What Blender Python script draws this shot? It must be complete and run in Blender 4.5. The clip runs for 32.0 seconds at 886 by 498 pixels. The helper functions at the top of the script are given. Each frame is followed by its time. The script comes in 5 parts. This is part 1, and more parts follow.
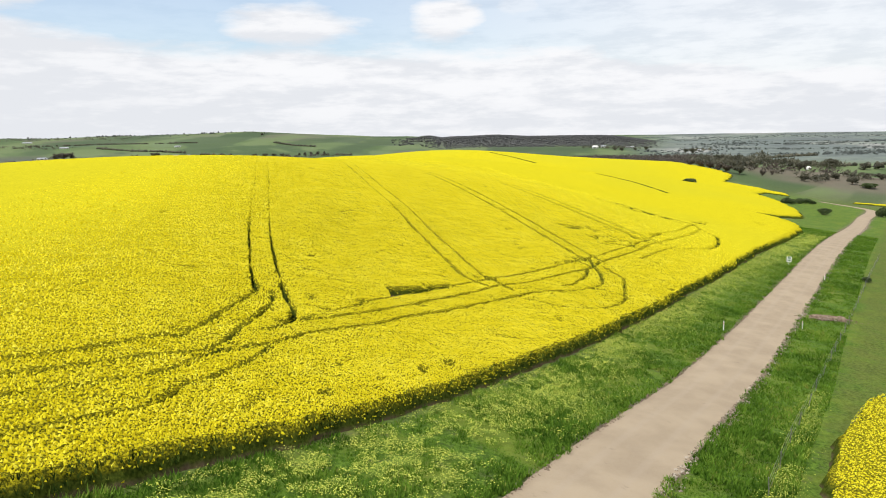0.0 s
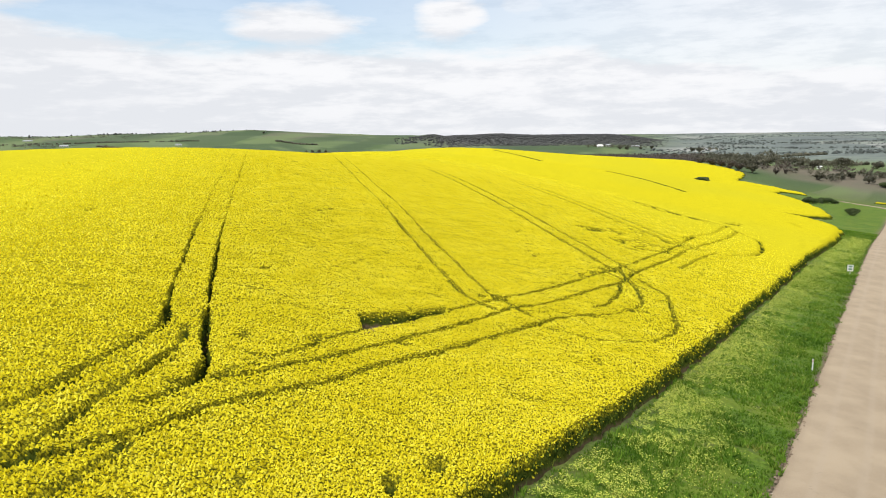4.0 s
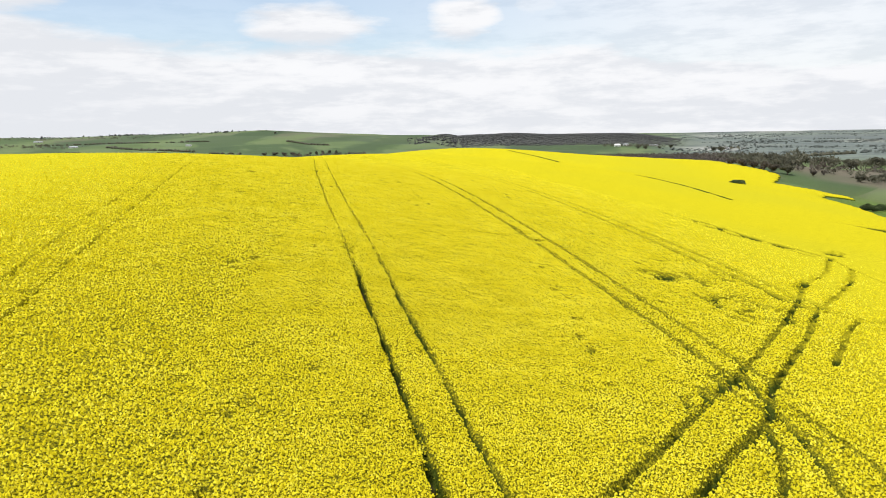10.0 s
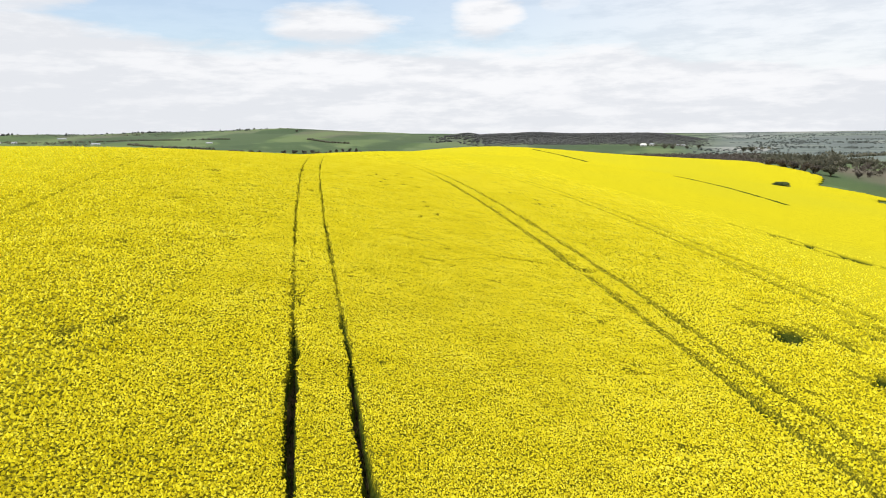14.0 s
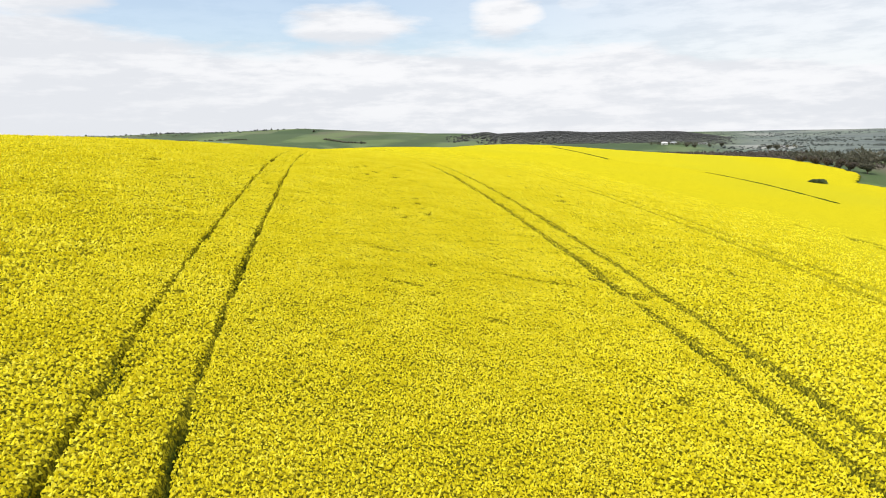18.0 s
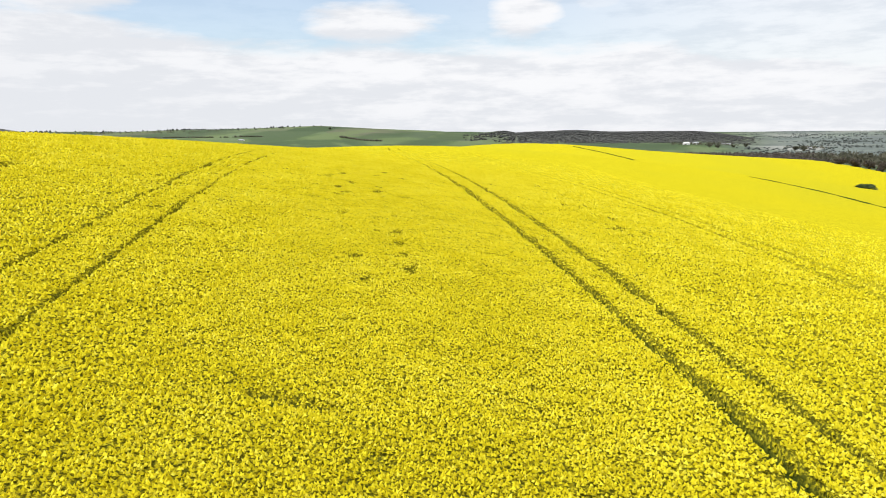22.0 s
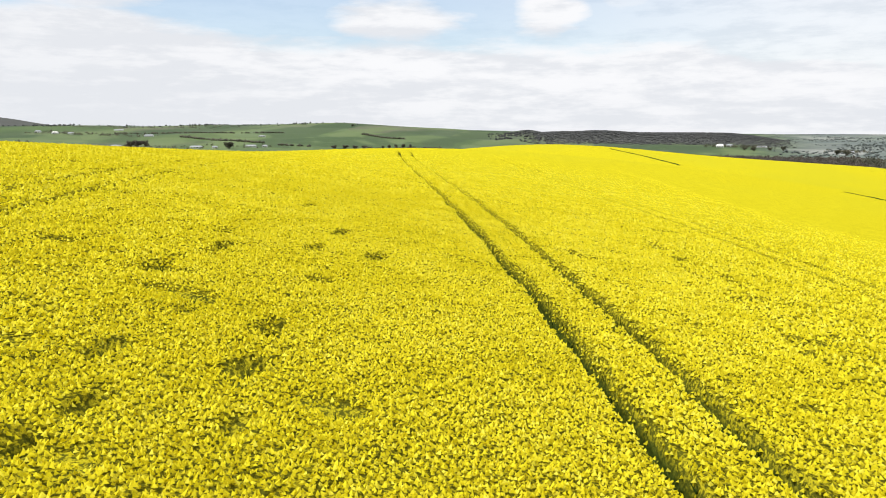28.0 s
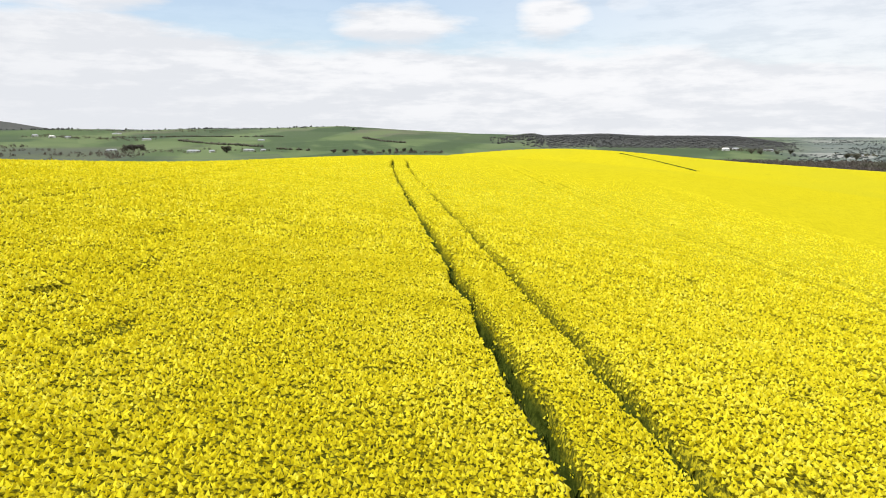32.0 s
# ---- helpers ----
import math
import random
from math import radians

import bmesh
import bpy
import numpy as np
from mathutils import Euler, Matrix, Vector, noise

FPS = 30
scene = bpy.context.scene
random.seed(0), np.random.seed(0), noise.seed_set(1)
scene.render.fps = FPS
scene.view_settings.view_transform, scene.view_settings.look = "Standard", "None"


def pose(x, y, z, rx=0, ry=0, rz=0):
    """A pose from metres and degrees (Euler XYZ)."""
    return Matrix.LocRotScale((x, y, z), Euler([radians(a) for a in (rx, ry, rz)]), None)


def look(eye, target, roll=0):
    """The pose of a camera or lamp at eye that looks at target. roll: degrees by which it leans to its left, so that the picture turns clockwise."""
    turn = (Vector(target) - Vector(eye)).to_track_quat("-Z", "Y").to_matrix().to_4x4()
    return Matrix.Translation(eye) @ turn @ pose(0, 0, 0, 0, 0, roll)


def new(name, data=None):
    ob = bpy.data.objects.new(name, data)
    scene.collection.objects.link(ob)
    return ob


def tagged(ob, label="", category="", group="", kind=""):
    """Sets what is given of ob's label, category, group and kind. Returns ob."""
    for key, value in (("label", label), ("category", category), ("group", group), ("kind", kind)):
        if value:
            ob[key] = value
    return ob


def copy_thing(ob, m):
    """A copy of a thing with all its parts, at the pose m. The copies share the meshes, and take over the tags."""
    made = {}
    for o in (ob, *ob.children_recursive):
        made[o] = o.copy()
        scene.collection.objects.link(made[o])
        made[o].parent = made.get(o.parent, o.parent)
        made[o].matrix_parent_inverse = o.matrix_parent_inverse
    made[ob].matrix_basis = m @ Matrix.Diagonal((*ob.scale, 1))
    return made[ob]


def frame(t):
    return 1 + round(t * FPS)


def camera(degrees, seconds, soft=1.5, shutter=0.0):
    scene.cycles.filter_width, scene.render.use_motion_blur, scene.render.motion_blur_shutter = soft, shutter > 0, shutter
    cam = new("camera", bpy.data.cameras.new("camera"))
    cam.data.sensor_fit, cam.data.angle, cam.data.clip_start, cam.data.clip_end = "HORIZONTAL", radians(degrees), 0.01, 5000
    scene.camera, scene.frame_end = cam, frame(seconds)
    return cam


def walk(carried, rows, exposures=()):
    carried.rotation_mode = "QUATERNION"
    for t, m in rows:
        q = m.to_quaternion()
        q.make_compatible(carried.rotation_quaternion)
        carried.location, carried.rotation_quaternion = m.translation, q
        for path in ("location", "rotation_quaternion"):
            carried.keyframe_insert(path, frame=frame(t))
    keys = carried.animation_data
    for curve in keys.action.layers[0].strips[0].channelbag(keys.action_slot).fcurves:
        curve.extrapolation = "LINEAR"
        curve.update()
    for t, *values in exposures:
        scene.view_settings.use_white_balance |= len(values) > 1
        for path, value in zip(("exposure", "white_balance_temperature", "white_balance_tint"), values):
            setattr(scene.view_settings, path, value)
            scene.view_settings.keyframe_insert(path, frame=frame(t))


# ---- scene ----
cam = camera(64.15, 32.0, soft=1.0)
# seconds, place in metres, and yaw, pitch, roll in degrees
PATH = [
    (0.0, (0.00, 0.00, 24.00), (0.00, -9.63, -1.09)),
    (0.5, (0.23, 2.25, 23.66), (0.01, -9.64, -1.07)),
    (1.0, (0.42, 4.51, 23.31), (-0.01, -9.64, -1.06)),
    (1.5, (0.57, 6.77, 22.96), (0.06, -9.64, -1.03)),
    (2.0, (0.64, 9.05, 22.60), (0.09, -9.64, -0.98)),
    (2.5, (0.66, 11.37, 22.25), (0.14, -9.68, -0.92)),
    (3.0, (0.68, 13.81, 21.98), (0.18, -9.70, -0.93)),
    (3.5, (0.71, 16.37, 21.82), (0.22, -9.69, -0.95)),
    (4.0, (0.77, 19.05, 21.75), (0.26, -9.68, -0.99)),
    (4.5, (0.86, 21.86, 21.75), (0.28, -9.68, -1.05)),
    (5.0, (1.00, 24.76, 21.78), (0.30, -9.69, -1.12)),
    (5.5, (1.17, 27.75, 21.82), (0.33, -9.69, -1.20)),
    (6.0, (1.38, 30.83, 21.84), (0.36, -9.69, -1.30)),
    (6.5, (1.57, 33.97, 21.83), (0.36, -9.71, -1.38)),
    (7.0, (1.72, 37.16, 21.80), (0.36, -9.70, -1.42)),
    (7.5, (1.85, 40.36, 21.77), (0.36, -9.68, -1.42)),
    (8.0, (1.97, 43.56, 21.73), (0.32, -9.70, -1.37)),
    (8.5, (2.09, 46.74, 21.70), (0.34, -9.68, -1.35)),
    (9.0, (2.22, 49.87, 21.66), (0.32, -9.70, -1.32)),
    (9.5, (2.38, 52.99, 21.64), (0.64, -9.72, -1.28)),
    (10.0, (2.55, 56.16, 21.63), (1.42, -9.69, -1.21)),
    (10.5, (2.71, 59.41, 21.62), (2.45, -9.66, -1.20)),
    (11.0, (2.79, 62.74, 21.58), (2.63, -9.61, -1.19)),
    (11.5, (2.80, 66.06, 21.49), (2.78, -9.62, -1.16)),
    (12.0, (2.77, 69.41, 21.34), (2.87, -9.62, -1.06)),
    (12.5, (2.75, 72.67, 21.09), (2.92, -9.62, -0.98)),
    (13.0, (2.77, 75.83, 20.79), (3.01, -9.65, -0.95)),
    (13.5, (2.88, 78.89, 20.49), (3.10, -9.73, -0.92)),
    (14.0, (2.96, 81.80, 20.19), (3.17, -9.73, -0.95)),
    (14.5, (3.04, 84.47, 19.90), (3.26, -9.68, -1.01)),
    (15.0, (3.16, 86.91, 19.57), (3.22, -9.68, -1.06)),
    (15.5, (3.33, 89.21, 19.21), (3.18, -9.70, -1.12)),
    (16.0, (3.51, 91.47, 18.85), (3.26, -9.72, -1.17)),
    (16.5, (3.67, 93.77, 18.51), (3.56, -9.72, -1.20)),
    (17.0, (3.81, 96.21, 18.20), (4.21, -9.67, -1.23)),
    (17.5, (3.90, 98.78, 17.93), (4.52, -9.69, -1.24)),
    (18.0, (3.97, 101.47, 17.73), (4.67, -9.68, -1.26)),
    (18.5, (4.01, 104.30, 17.59), (4.80, -9.65, -1.30)),
    (19.0, (3.97, 107.29, 17.49), (4.88, -9.61, -1.33)),
    (19.5, (3.89, 110.45, 17.42), (4.94, -9.64, -1.33)),
    (20.0, (3.78, 113.74, 17.38), (4.95, -9.68, -1.27)),
    (20.5, (3.62, 117.10, 17.36), (5.12, -9.73, -1.17)),
    (21.0, (3.43, 120.51, 17.34), (5.24, -9.74, -1.05)),
    (21.5, (3.20, 123.96, 17.31), (5.57, -9.79, -0.95)),
    (22.0, (2.98, 127.46, 17.29), (5.99, -9.79, -0.84)),
    (22.5, (2.75, 131.04, 17.27), (6.52, -9.77, -0.83)),
    (23.0, (2.51, 134.71, 17.26), (7.13, -9.78, -0.85)),
    (23.5, (2.22, 138.43, 17.25), (7.54, -9.79, -0.88)),
    (24.0, (1.86, 142.20, 17.25), (7.69, -9.80, -0.89)),
    (24.5, (1.48, 145.94, 17.27), (7.78, -9.85, -0.80)),
    (25.0, (1.08, 149.67, 17.32), (7.86, -9.90, -0.68)),
    (25.5, (0.65, 153.35, 17.38), (7.89, -9.90, -0.55)),
    (26.0, (0.18, 156.92, 17.42), (7.91, -9.90, -0.42)),
    (26.5, (-0.33, 160.40, 17.45), (7.91, -9.91, -0.29)),
    (27.0, (-0.85, 163.81, 17.48), (7.90, -9.92, -0.20)),
    (27.5, (-1.35, 167.17, 17.50), (7.86, -9.92, -0.13)),
    (28.0, (-1.83, 170.50, 17.53), (7.81, -9.92, -0.12)),
    (28.5, (-2.30, 173.79, 17.58), (7.79, -9.89, -0.11)),
    (29.0, (-2.74, 177.04, 17.62), (7.79, -9.83, -0.12)),
    (29.5, (-3.20, 180.21, 17.64), (7.79, -9.77, -0.12)),
    (30.0, (-3.60, 183.34, 17.63), (7.84, -9.75, -0.14)),
    (30.5, (-4.00, 186.44, 17.62), (7.85, -9.72, -0.17)),
    (31.0, (-4.41, 189.47, 17.61), (7.89, -9.68, -0.17)),
    (31.5, (-4.83, 192.47, 17.59), (7.91, -9.67, -0.17)),
    (32.0, (-5.23, 195.48, 17.60), (7.94, -9.65, -0.17)),
]


def heading(place, yaw, pitch, roll):
    return pose(*place) @ pose(0, 0, 0, 0, 0, yaw) @ pose(0, 0, 0, 90 + pitch) @ pose(0, 0, 0, 0, 0, roll)


walk(cam, [(t, heading(place, *turn)) for t, place, turn in PATH])

# ---- sky and sun: bright day under high broken cloud ----
SUN_UP, SUN_LEFT = 63.0, 118.0  # degrees above the horizon, and to the left of north


def sky_world():
    world = bpy.data.worlds.new("sky")
    scene.world = world
    world.use_nodes = True
    t = world.node_tree
    t.nodes.clear()

    def node(kind, **values):
        n = t.nodes.new(kind)
        for key, value in values.items():
            n.inputs[int(key[1:])].default_value = value
        return n

    def math_node(op, a, b=0.0, clamp=False):
        n = t.nodes.new("ShaderNodeMath")
        n.operation, n.use_clamp = op, clamp
        for i, v in enumerate((a, b)):
            if isinstance(v, (int, float)):
                n.inputs[i].default_value = v
            else:
                t.links.new(v, n.inputs[i])
        return n.outputs[0]

    def ramp(v, low, high, a=0.0, b=1.0):
        n = t.nodes.new("ShaderNodeMapRange")
        n.interpolation_type = "SMOOTHSTEP"
        t.links.new(v, n.inputs[0])
        for i, k in enumerate((low, high, a, b)):
            n.inputs[i + 1].default_value = k
        return n.outputs[0]

    def combine(a, b, c=0.0):
        n = t.nodes.new("ShaderNodeCombineXYZ")
        for i, v in enumerate((a, b, c)):
            if isinstance(v, (int, float)):
                n.inputs[i].default_value = v
            else:
                t.links.new(v, n.inputs[i])
        return n.outputs[0]

    def noise_at(v, scale, detail, rough=0.55):
        n = t.nodes.new("ShaderNodeTexNoise")
        n.inputs["Scale"].default_value, n.inputs["Detail"].default_value, n.inputs["Roughness"].default_value = scale, detail, rough
        t.links.new(v, n.inputs["Vector"])
        return n.outputs[0]

    way = node("ShaderNodeTexCoord").outputs["Generated"]
    sep = node("ShaderNodeSeparateXYZ")
    t.links.new(way, sep.inputs[0])
    az = math_node("MULTIPLY", math_node("ARCTAN2", math_node("MULTIPLY", sep.outputs[0], -1.0), sep.outputs[1]), 57.2958)
    el = math_node("MULTIPLY", math_node("ARCSINE", sep.outputs[2]), 57.2958)
    # lumps of cloud, drawn out along the horizon
    spread = combine(math_node("MULTIPLY", az, 0.11), math_node("MULTIPLY", el, 0.42))
    lumps = noise_at(spread, 1.0, 6.0, 0.58)
    streaks = noise_at(combine(math_node("MULTIPLY", az, 0.09), math_node("MULTIPLY", el, 0.55), 3.0), 1.0, 5.0, 0.6)
    # the sheet of cloud that ends in a ragged edge, higher to the west
    edge = math_node("ADD", ramp(az, -26.0, -7.0, 4.1, 6.3), ramp(az, 15.0, 38.0, 0.0, 2.3))
    over = math_node("ADD", math_node("SUBTRACT", edge, el), math_node("MULTIPLY", math_node("SUBTRACT", lumps, 0.5), 4.2))
    sheet = ramp(over, -1.0, 1.1)

    def puff(paz, pel, wide, high):
        a = math_node("POWER", math_node("ABSOLUTE", math_node("DIVIDE", math_node("SUBTRACT", az, paz), wide)), 2.0)
        b = math_node("POWER", math_node("ABSOLUTE", math_node("DIVIDE", math_node("SUBTRACT", el, pel), high)), 2.0)
        inside = math_node("SUBTRACT", 1.0, math_node("ADD", a, b))
        return ramp(math_node("ADD", inside, math_node("MULTIPLY", math_node("SUBTRACT", lumps, 0.5), 3.0)), -0.5, 0.9)

    puffs = math_node("MAXIMUM", puff(10.8, 8.0, 6.2, 1.7), puff(-0.7, 8.4, 3.2, 2.3))
    puffs = math_node("MAXIMUM", puffs, math_node("MULTIPLY", puff(-6.2, 9.2, 2.0, 1.2), 0.7))
    puffs = math_node("MAXIMUM", puffs, puff(36.0, 9.6, 9.0, 1.8))
    # broken cloud overhead
    flat = math_node("ADD", math_node("MAXIMUM", sep.outputs[2], 0.0), 0.12)
    roof = noise_at(combine(math_node("DIVIDE", sep.outputs[0], flat), math_node("DIVIDE", sep.outputs[1], flat), 5.0), 0.9, 6.0)
    overhead = math_node("MULTIPLY", ramp(roof, 0.42, 0.6), ramp(el, 10.5, 17.0))
    veil = ramp(az, 12.0, -24.0, 0.30, 0.85)
    cover = math_node("MAXIMUM", math_node("MAXIMUM", sheet, puffs), math_node("MAXIMUM", overhead, veil))
    # cloud colour: white tops, grey flat undersides, greyer towards the horizon
    mottle = noise_at(combine(math_node("MULTIPLY", az, 0.26), math_node("MULTIPLY", el, 1.0), 8.0), 1.0, 6.0, 0.6)
    billow = math_node("ADD", math_node("MULTIPLY", streaks, 0.5), math_node("MULTIPLY", mottle, 0.5))
    shade = math_node("MULTIPLY", ramp(billow, 0.36, 0.60, 0.78, 1.0), ramp(el, 0.0, 5.5, 0.92, 1.0))
    belly = math_node("SUBTRACT", 1.0, math_node("MULTIPLY", puffs, ramp(el, 8.4, 6.4, 0.0, 0.14)))
    shade = math_node("MULTIPLY", math_node("MULTIPLY", shade, belly), ramp(az, 4.0, 38.0, 1.0, 0.89))
    cloud = node("ShaderNodeMixRGB")
    t.links.new(ramp(shade, 0.76, 0.99), cloud.inputs[0])
    cloud.inputs[1].default_value, cloud.inputs[2].default_value = (0.735, 0.755, 0.795, 1), (0.88, 0.885, 0.905, 1)
    air = t.nodes.new("ShaderNodeTexSky")
    air.sky_type, air.sun_disc = "NISHITA", False
    air.sun_elevation, air.sun_rotation = radians(SUN_UP), radians(-SUN_LEFT)
    air.air_density, air.dust_density, air.ozone_density = 1.0, 0.6, 1.5
    blue = node("ShaderNodeMixRGB")
    blue.blend_type = "MULTIPLY"
    blue.inputs[0].default_value = 1.0
    blue.inputs[2].default_value = (0.145, 0.145, 0.145, 1)
    t.links.new(air.outputs[0], blue.inputs[1])
    mix = node("ShaderNodeMixRGB")
    t.links.new(cover, mix.inputs[0])
    t.links.new(blue.outputs[0], mix.inputs[1])
    t.links.new(cloud.outputs[0], mix.inputs[2])
    back = node("ShaderNodeBackground")
    back.inputs[1].default_value = 1.0
    out = node("ShaderNodeOutputWorld")
    t.links.new(mix.outputs[0], back.inputs[0])
    t.links.new(back.outputs[0], out.inputs[0])


sky_world()
sun = new("sun", bpy.data.lights.new("sun", "SUN"))
sun.data.energy, sun.data.angle, sun.data.color = 4.0, radians(12), (1.0, 0.96, 0.9)
sun.matrix_world = look((0, 0, 0), (
    math.sin(radians(SUN_LEFT)) * math.cos(radians(SUN_UP)), -math.cos(radians(SUN_LEFT)) * math.cos(radians(SUN_UP)), -math.sin(radians(SUN_UP))))
scene.view_settings.exposure = 0.12

# ---- materials ----


class Paint:
    """A node material under construction."""

    def __init__(self, name, rough=0.8, specular=0.3):
        self.m = bpy.data.materials.new(name)
        self.m.use_nodes = True
        self.t = self.m.node_tree
        self.b = self.t.nodes["Principled BSDF"]
        self.b.inputs["Roughness"].default_value = rough
        self.b.inputs["Specular IOR Level"].default_value = specular

    def add(self, kind):
        return self.t.nodes.new(kind)

    def place(self):
        return self.add("ShaderNodeNewGeometry").outputs["Position"]

    def attr(self, name):
        n = self.add("ShaderNodeAttribute")
        n.attribute_name = name
        return n.outputs["Fac"]

    def scaled(self, v, sx, sy, sz):
        n = self.add("ShaderNodeVectorMath")
        n.operation = "MULTIPLY"
        self.t.links.new(v, n.inputs[0])
        n.inputs[1].default_value = (sx, sy, sz)
        return n.outputs[0]

    def noise(self, scale, detail=4.0, rough=0.55, v=None):
        n = self.add("ShaderNodeTexNoise")
        n.inputs["Scale"].default_value, n.inputs["Detail"].default_value, n.inputs["Roughness"].default_value = scale, detail, rough
        self.t.links.new(v or self.place(), n.inputs["Vector"])
        return n.outputs[0]

    def cells(self, scale, out="Distance", v=None, feature="F1"):
        n = self.add("ShaderNodeTexVoronoi")
        n.feature = feature
        n.inputs["Scale"].default_value = scale
        self.t.links.new(v or self.place(), n.inputs["Vector"])
        return n.outputs[out]

    def ramp(self, v, low, high, a=0.0, b=1.0):
        n = self.add("ShaderNodeMapRange")
        n.interpolation_type = "SMOOTHSTEP"
        self.t.links.new(v, n.inputs[0])
        for i, k in enumerate((low, high, a, b)):
            n.inputs[i + 1].default_value = k
        return n.outputs[0]

    def calc(self, op, a, b=0.0):
        n = self.add("ShaderNodeMath")
        n.operation = op
        for i, v in enumerate((a, b)):
            if isinstance(v, (int, float)):
                n.inputs[i].default_value = v
            else:
                self.t.links.new(v, n.inputs[i])
        return n.outputs[0]

    def mix(self, f, a, b, blend="MIX"):
        n = self.add("ShaderNodeMixRGB")
        n.blend_type = blend
        for i, v in enumerate((f, a, b)):
            if isinstance(v, (int, float)):
                n.inputs[i].default_value = v
            elif isinstance(v, tuple):
                n.inputs[i].default_value = (*v, 1)
            else:
                self.t.links.new(v, n.inputs[i])
        return n.outputs[0]

    def stops(self, v, *pairs):
        n = self.add("ShaderNodeValToRGB")
        self.t.links.new(v, n.inputs[0])
        e = n.color_ramp.elements
        while len(e) < len(pairs):
            e.new(0.5)
        for el, (at, c) in zip(e, pairs):
            el.position, el.color = at, (*c, 1)
        return n.outputs[0]

    def bump(self, v, strength=0.5, distance=0.05):
        n = self.add("ShaderNodeBump")
        n.inputs["Strength"].default_value, n.inputs["Distance"].default_value = strength, distance
        self.t.links.new(v, n.inputs["Height"])
        self.t.links.new(n.outputs[0], self.b.inputs["Normal"])

    def color(self, v):
        if isinstance(v, tuple):
            self.b.inputs["Base Color"].default_value = (*v, 1)
        else:
            self.t.links.new(v, self.b.inputs["Base Color"])
        return self

    def rough(self, v):
        self.t.links.new(v, self.b.inputs["Roughness"])


def random_tone(p):
    return p.add("ShaderNodeObjectInfo").outputs["Random"]


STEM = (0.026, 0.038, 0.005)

p = Paint("canola_canopy", 0.9, 0.0)
fine, lump = p.noise(4.6, 5.0, 0.75), p.noise(0.5, 3.0)
bloom = p.mix(p.ramp(fine, 0.38, 0.58), (0.33, 0.285, 0.010), p.mix(p.ramp(lump, 0.3, 0.7), (0.54, 0.468, 0.012), (0.62, 0.538, 0.018)))
bloom = p.mix(p.ramp(p.noise(0.011, 3.0, 0.5, p.scaled(p.place(), 1.0, 0.6, 0.0)), 0.42, 0.60, 0.0, 0.45), bloom, (0.42, 0.385, 0.020))
thin = p.mix(p.ramp(p.noise(1.6, 4.0), 0.30, 0.22), bloom, (0.25, 0.24, 0.012))
# olive understorey; shade in gaps between the heads is put into its colour
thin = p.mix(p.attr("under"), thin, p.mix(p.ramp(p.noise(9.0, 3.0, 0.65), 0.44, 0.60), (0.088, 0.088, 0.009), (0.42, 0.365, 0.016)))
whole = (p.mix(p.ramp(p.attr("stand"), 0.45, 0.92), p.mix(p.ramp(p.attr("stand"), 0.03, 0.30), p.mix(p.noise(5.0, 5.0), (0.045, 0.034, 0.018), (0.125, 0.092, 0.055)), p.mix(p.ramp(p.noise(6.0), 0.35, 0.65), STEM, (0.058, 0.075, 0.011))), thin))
p.color(p.mix(p.ramp(p.calc("MULTIPLY", p.attr("soil"), p.noise(1.2, 3.0)), 0.42, 0.58), whole, p.mix(p.noise(4.0, 5.0), (0.12, 0.09, 0.06), (0.24, 0.18, 0.125))))
p.bump(fine, 0.7, 0.12)
M_CANOPY = p.m

p = Paint("canola_flower", 0.9, 0.0)
tone = p.attr("tone")
head = p.stops(tone, (0.0, (0.63, 0.552, 0.016)), (0.35, (0.80, 0.712, 0.026)), (0.75, (0.87, 0.785, 0.042)), (1.0, (0.91, 0.845, 0.085)))
# each head darkens from tip to olive base: shading put into the colour
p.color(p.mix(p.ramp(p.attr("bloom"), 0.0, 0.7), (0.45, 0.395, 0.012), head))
glow = p.add("ShaderNodeBsdfTranslucent")
glow.inputs[0].default_value = (0.88, 0.76, 0.02, 1)
blend = p.add("ShaderNodeMixShader")
blend.inputs[0].default_value = 0.3
p.t.links.new(p.b.outputs[0], blend.inputs[1])
p.t.links.new(glow.outputs[0], blend.inputs[2])
p.t.links.new(blend.outputs[0], p.t.nodes["Material Output"].inputs[0])
M_FLOWER = p.m

p = Paint("canola_stem", 0.9, 0.0)
p.color(p.stops(p.attr("tone"), (0.0, (0.014, 0.026, 0.005)), (0.5, (0.036, 0.062, 0.011)), (0.85, (0.085, 0.125, 0.02)), (1.0, (0.20, 0.23, 0.035))))
M_STEM = p.m

p = Paint("pasture", 0.9, 0.1)
cell_v = p.scaled(p.place(), 1.0, 0.62, 0.0)
paddock = p.cells(0.0042, "Color", cell_v)
pick = p.add("ShaderNodeSeparateColor")
p.t.links.new(paddock, pick.inputs[0])
crops = p.stops(pick.outputs[0], (0.0, (0.048, 0.078, 0.034)), (0.25, (0.070, 0.107, 0.041)), (0.45, (0.112, 0.156, 0.060)), (0.62, (0.104, 0.128, 0.063)),
                (0.78, (0.068, 0.098, 0.055)), (0.9, (0.120, 0.120, 0.077)), (1.0, (0.128, 0.180, 0.081)))
crops = p.mix(p.ramp(p.noise(0.006, 5.0, 0.6), 0.35, 0.65, 0.0, 0.35), crops, (0.058, 0.085, 0.037))
crops = p.mix(p.ramp(p.noise(0.03, 5.0, 0.65), 0.52, 0.70, 0.0, 0.5), crops, (0.116, 0.152, 0.067))
# hill folds: their light and shaded slopes are put into the colour
crops = p.mix(p.ramp(p.attr("sunlit"), 0.05, 0.4, 0.0, 0.75), crops, (0.126, 0.166, 0.069))
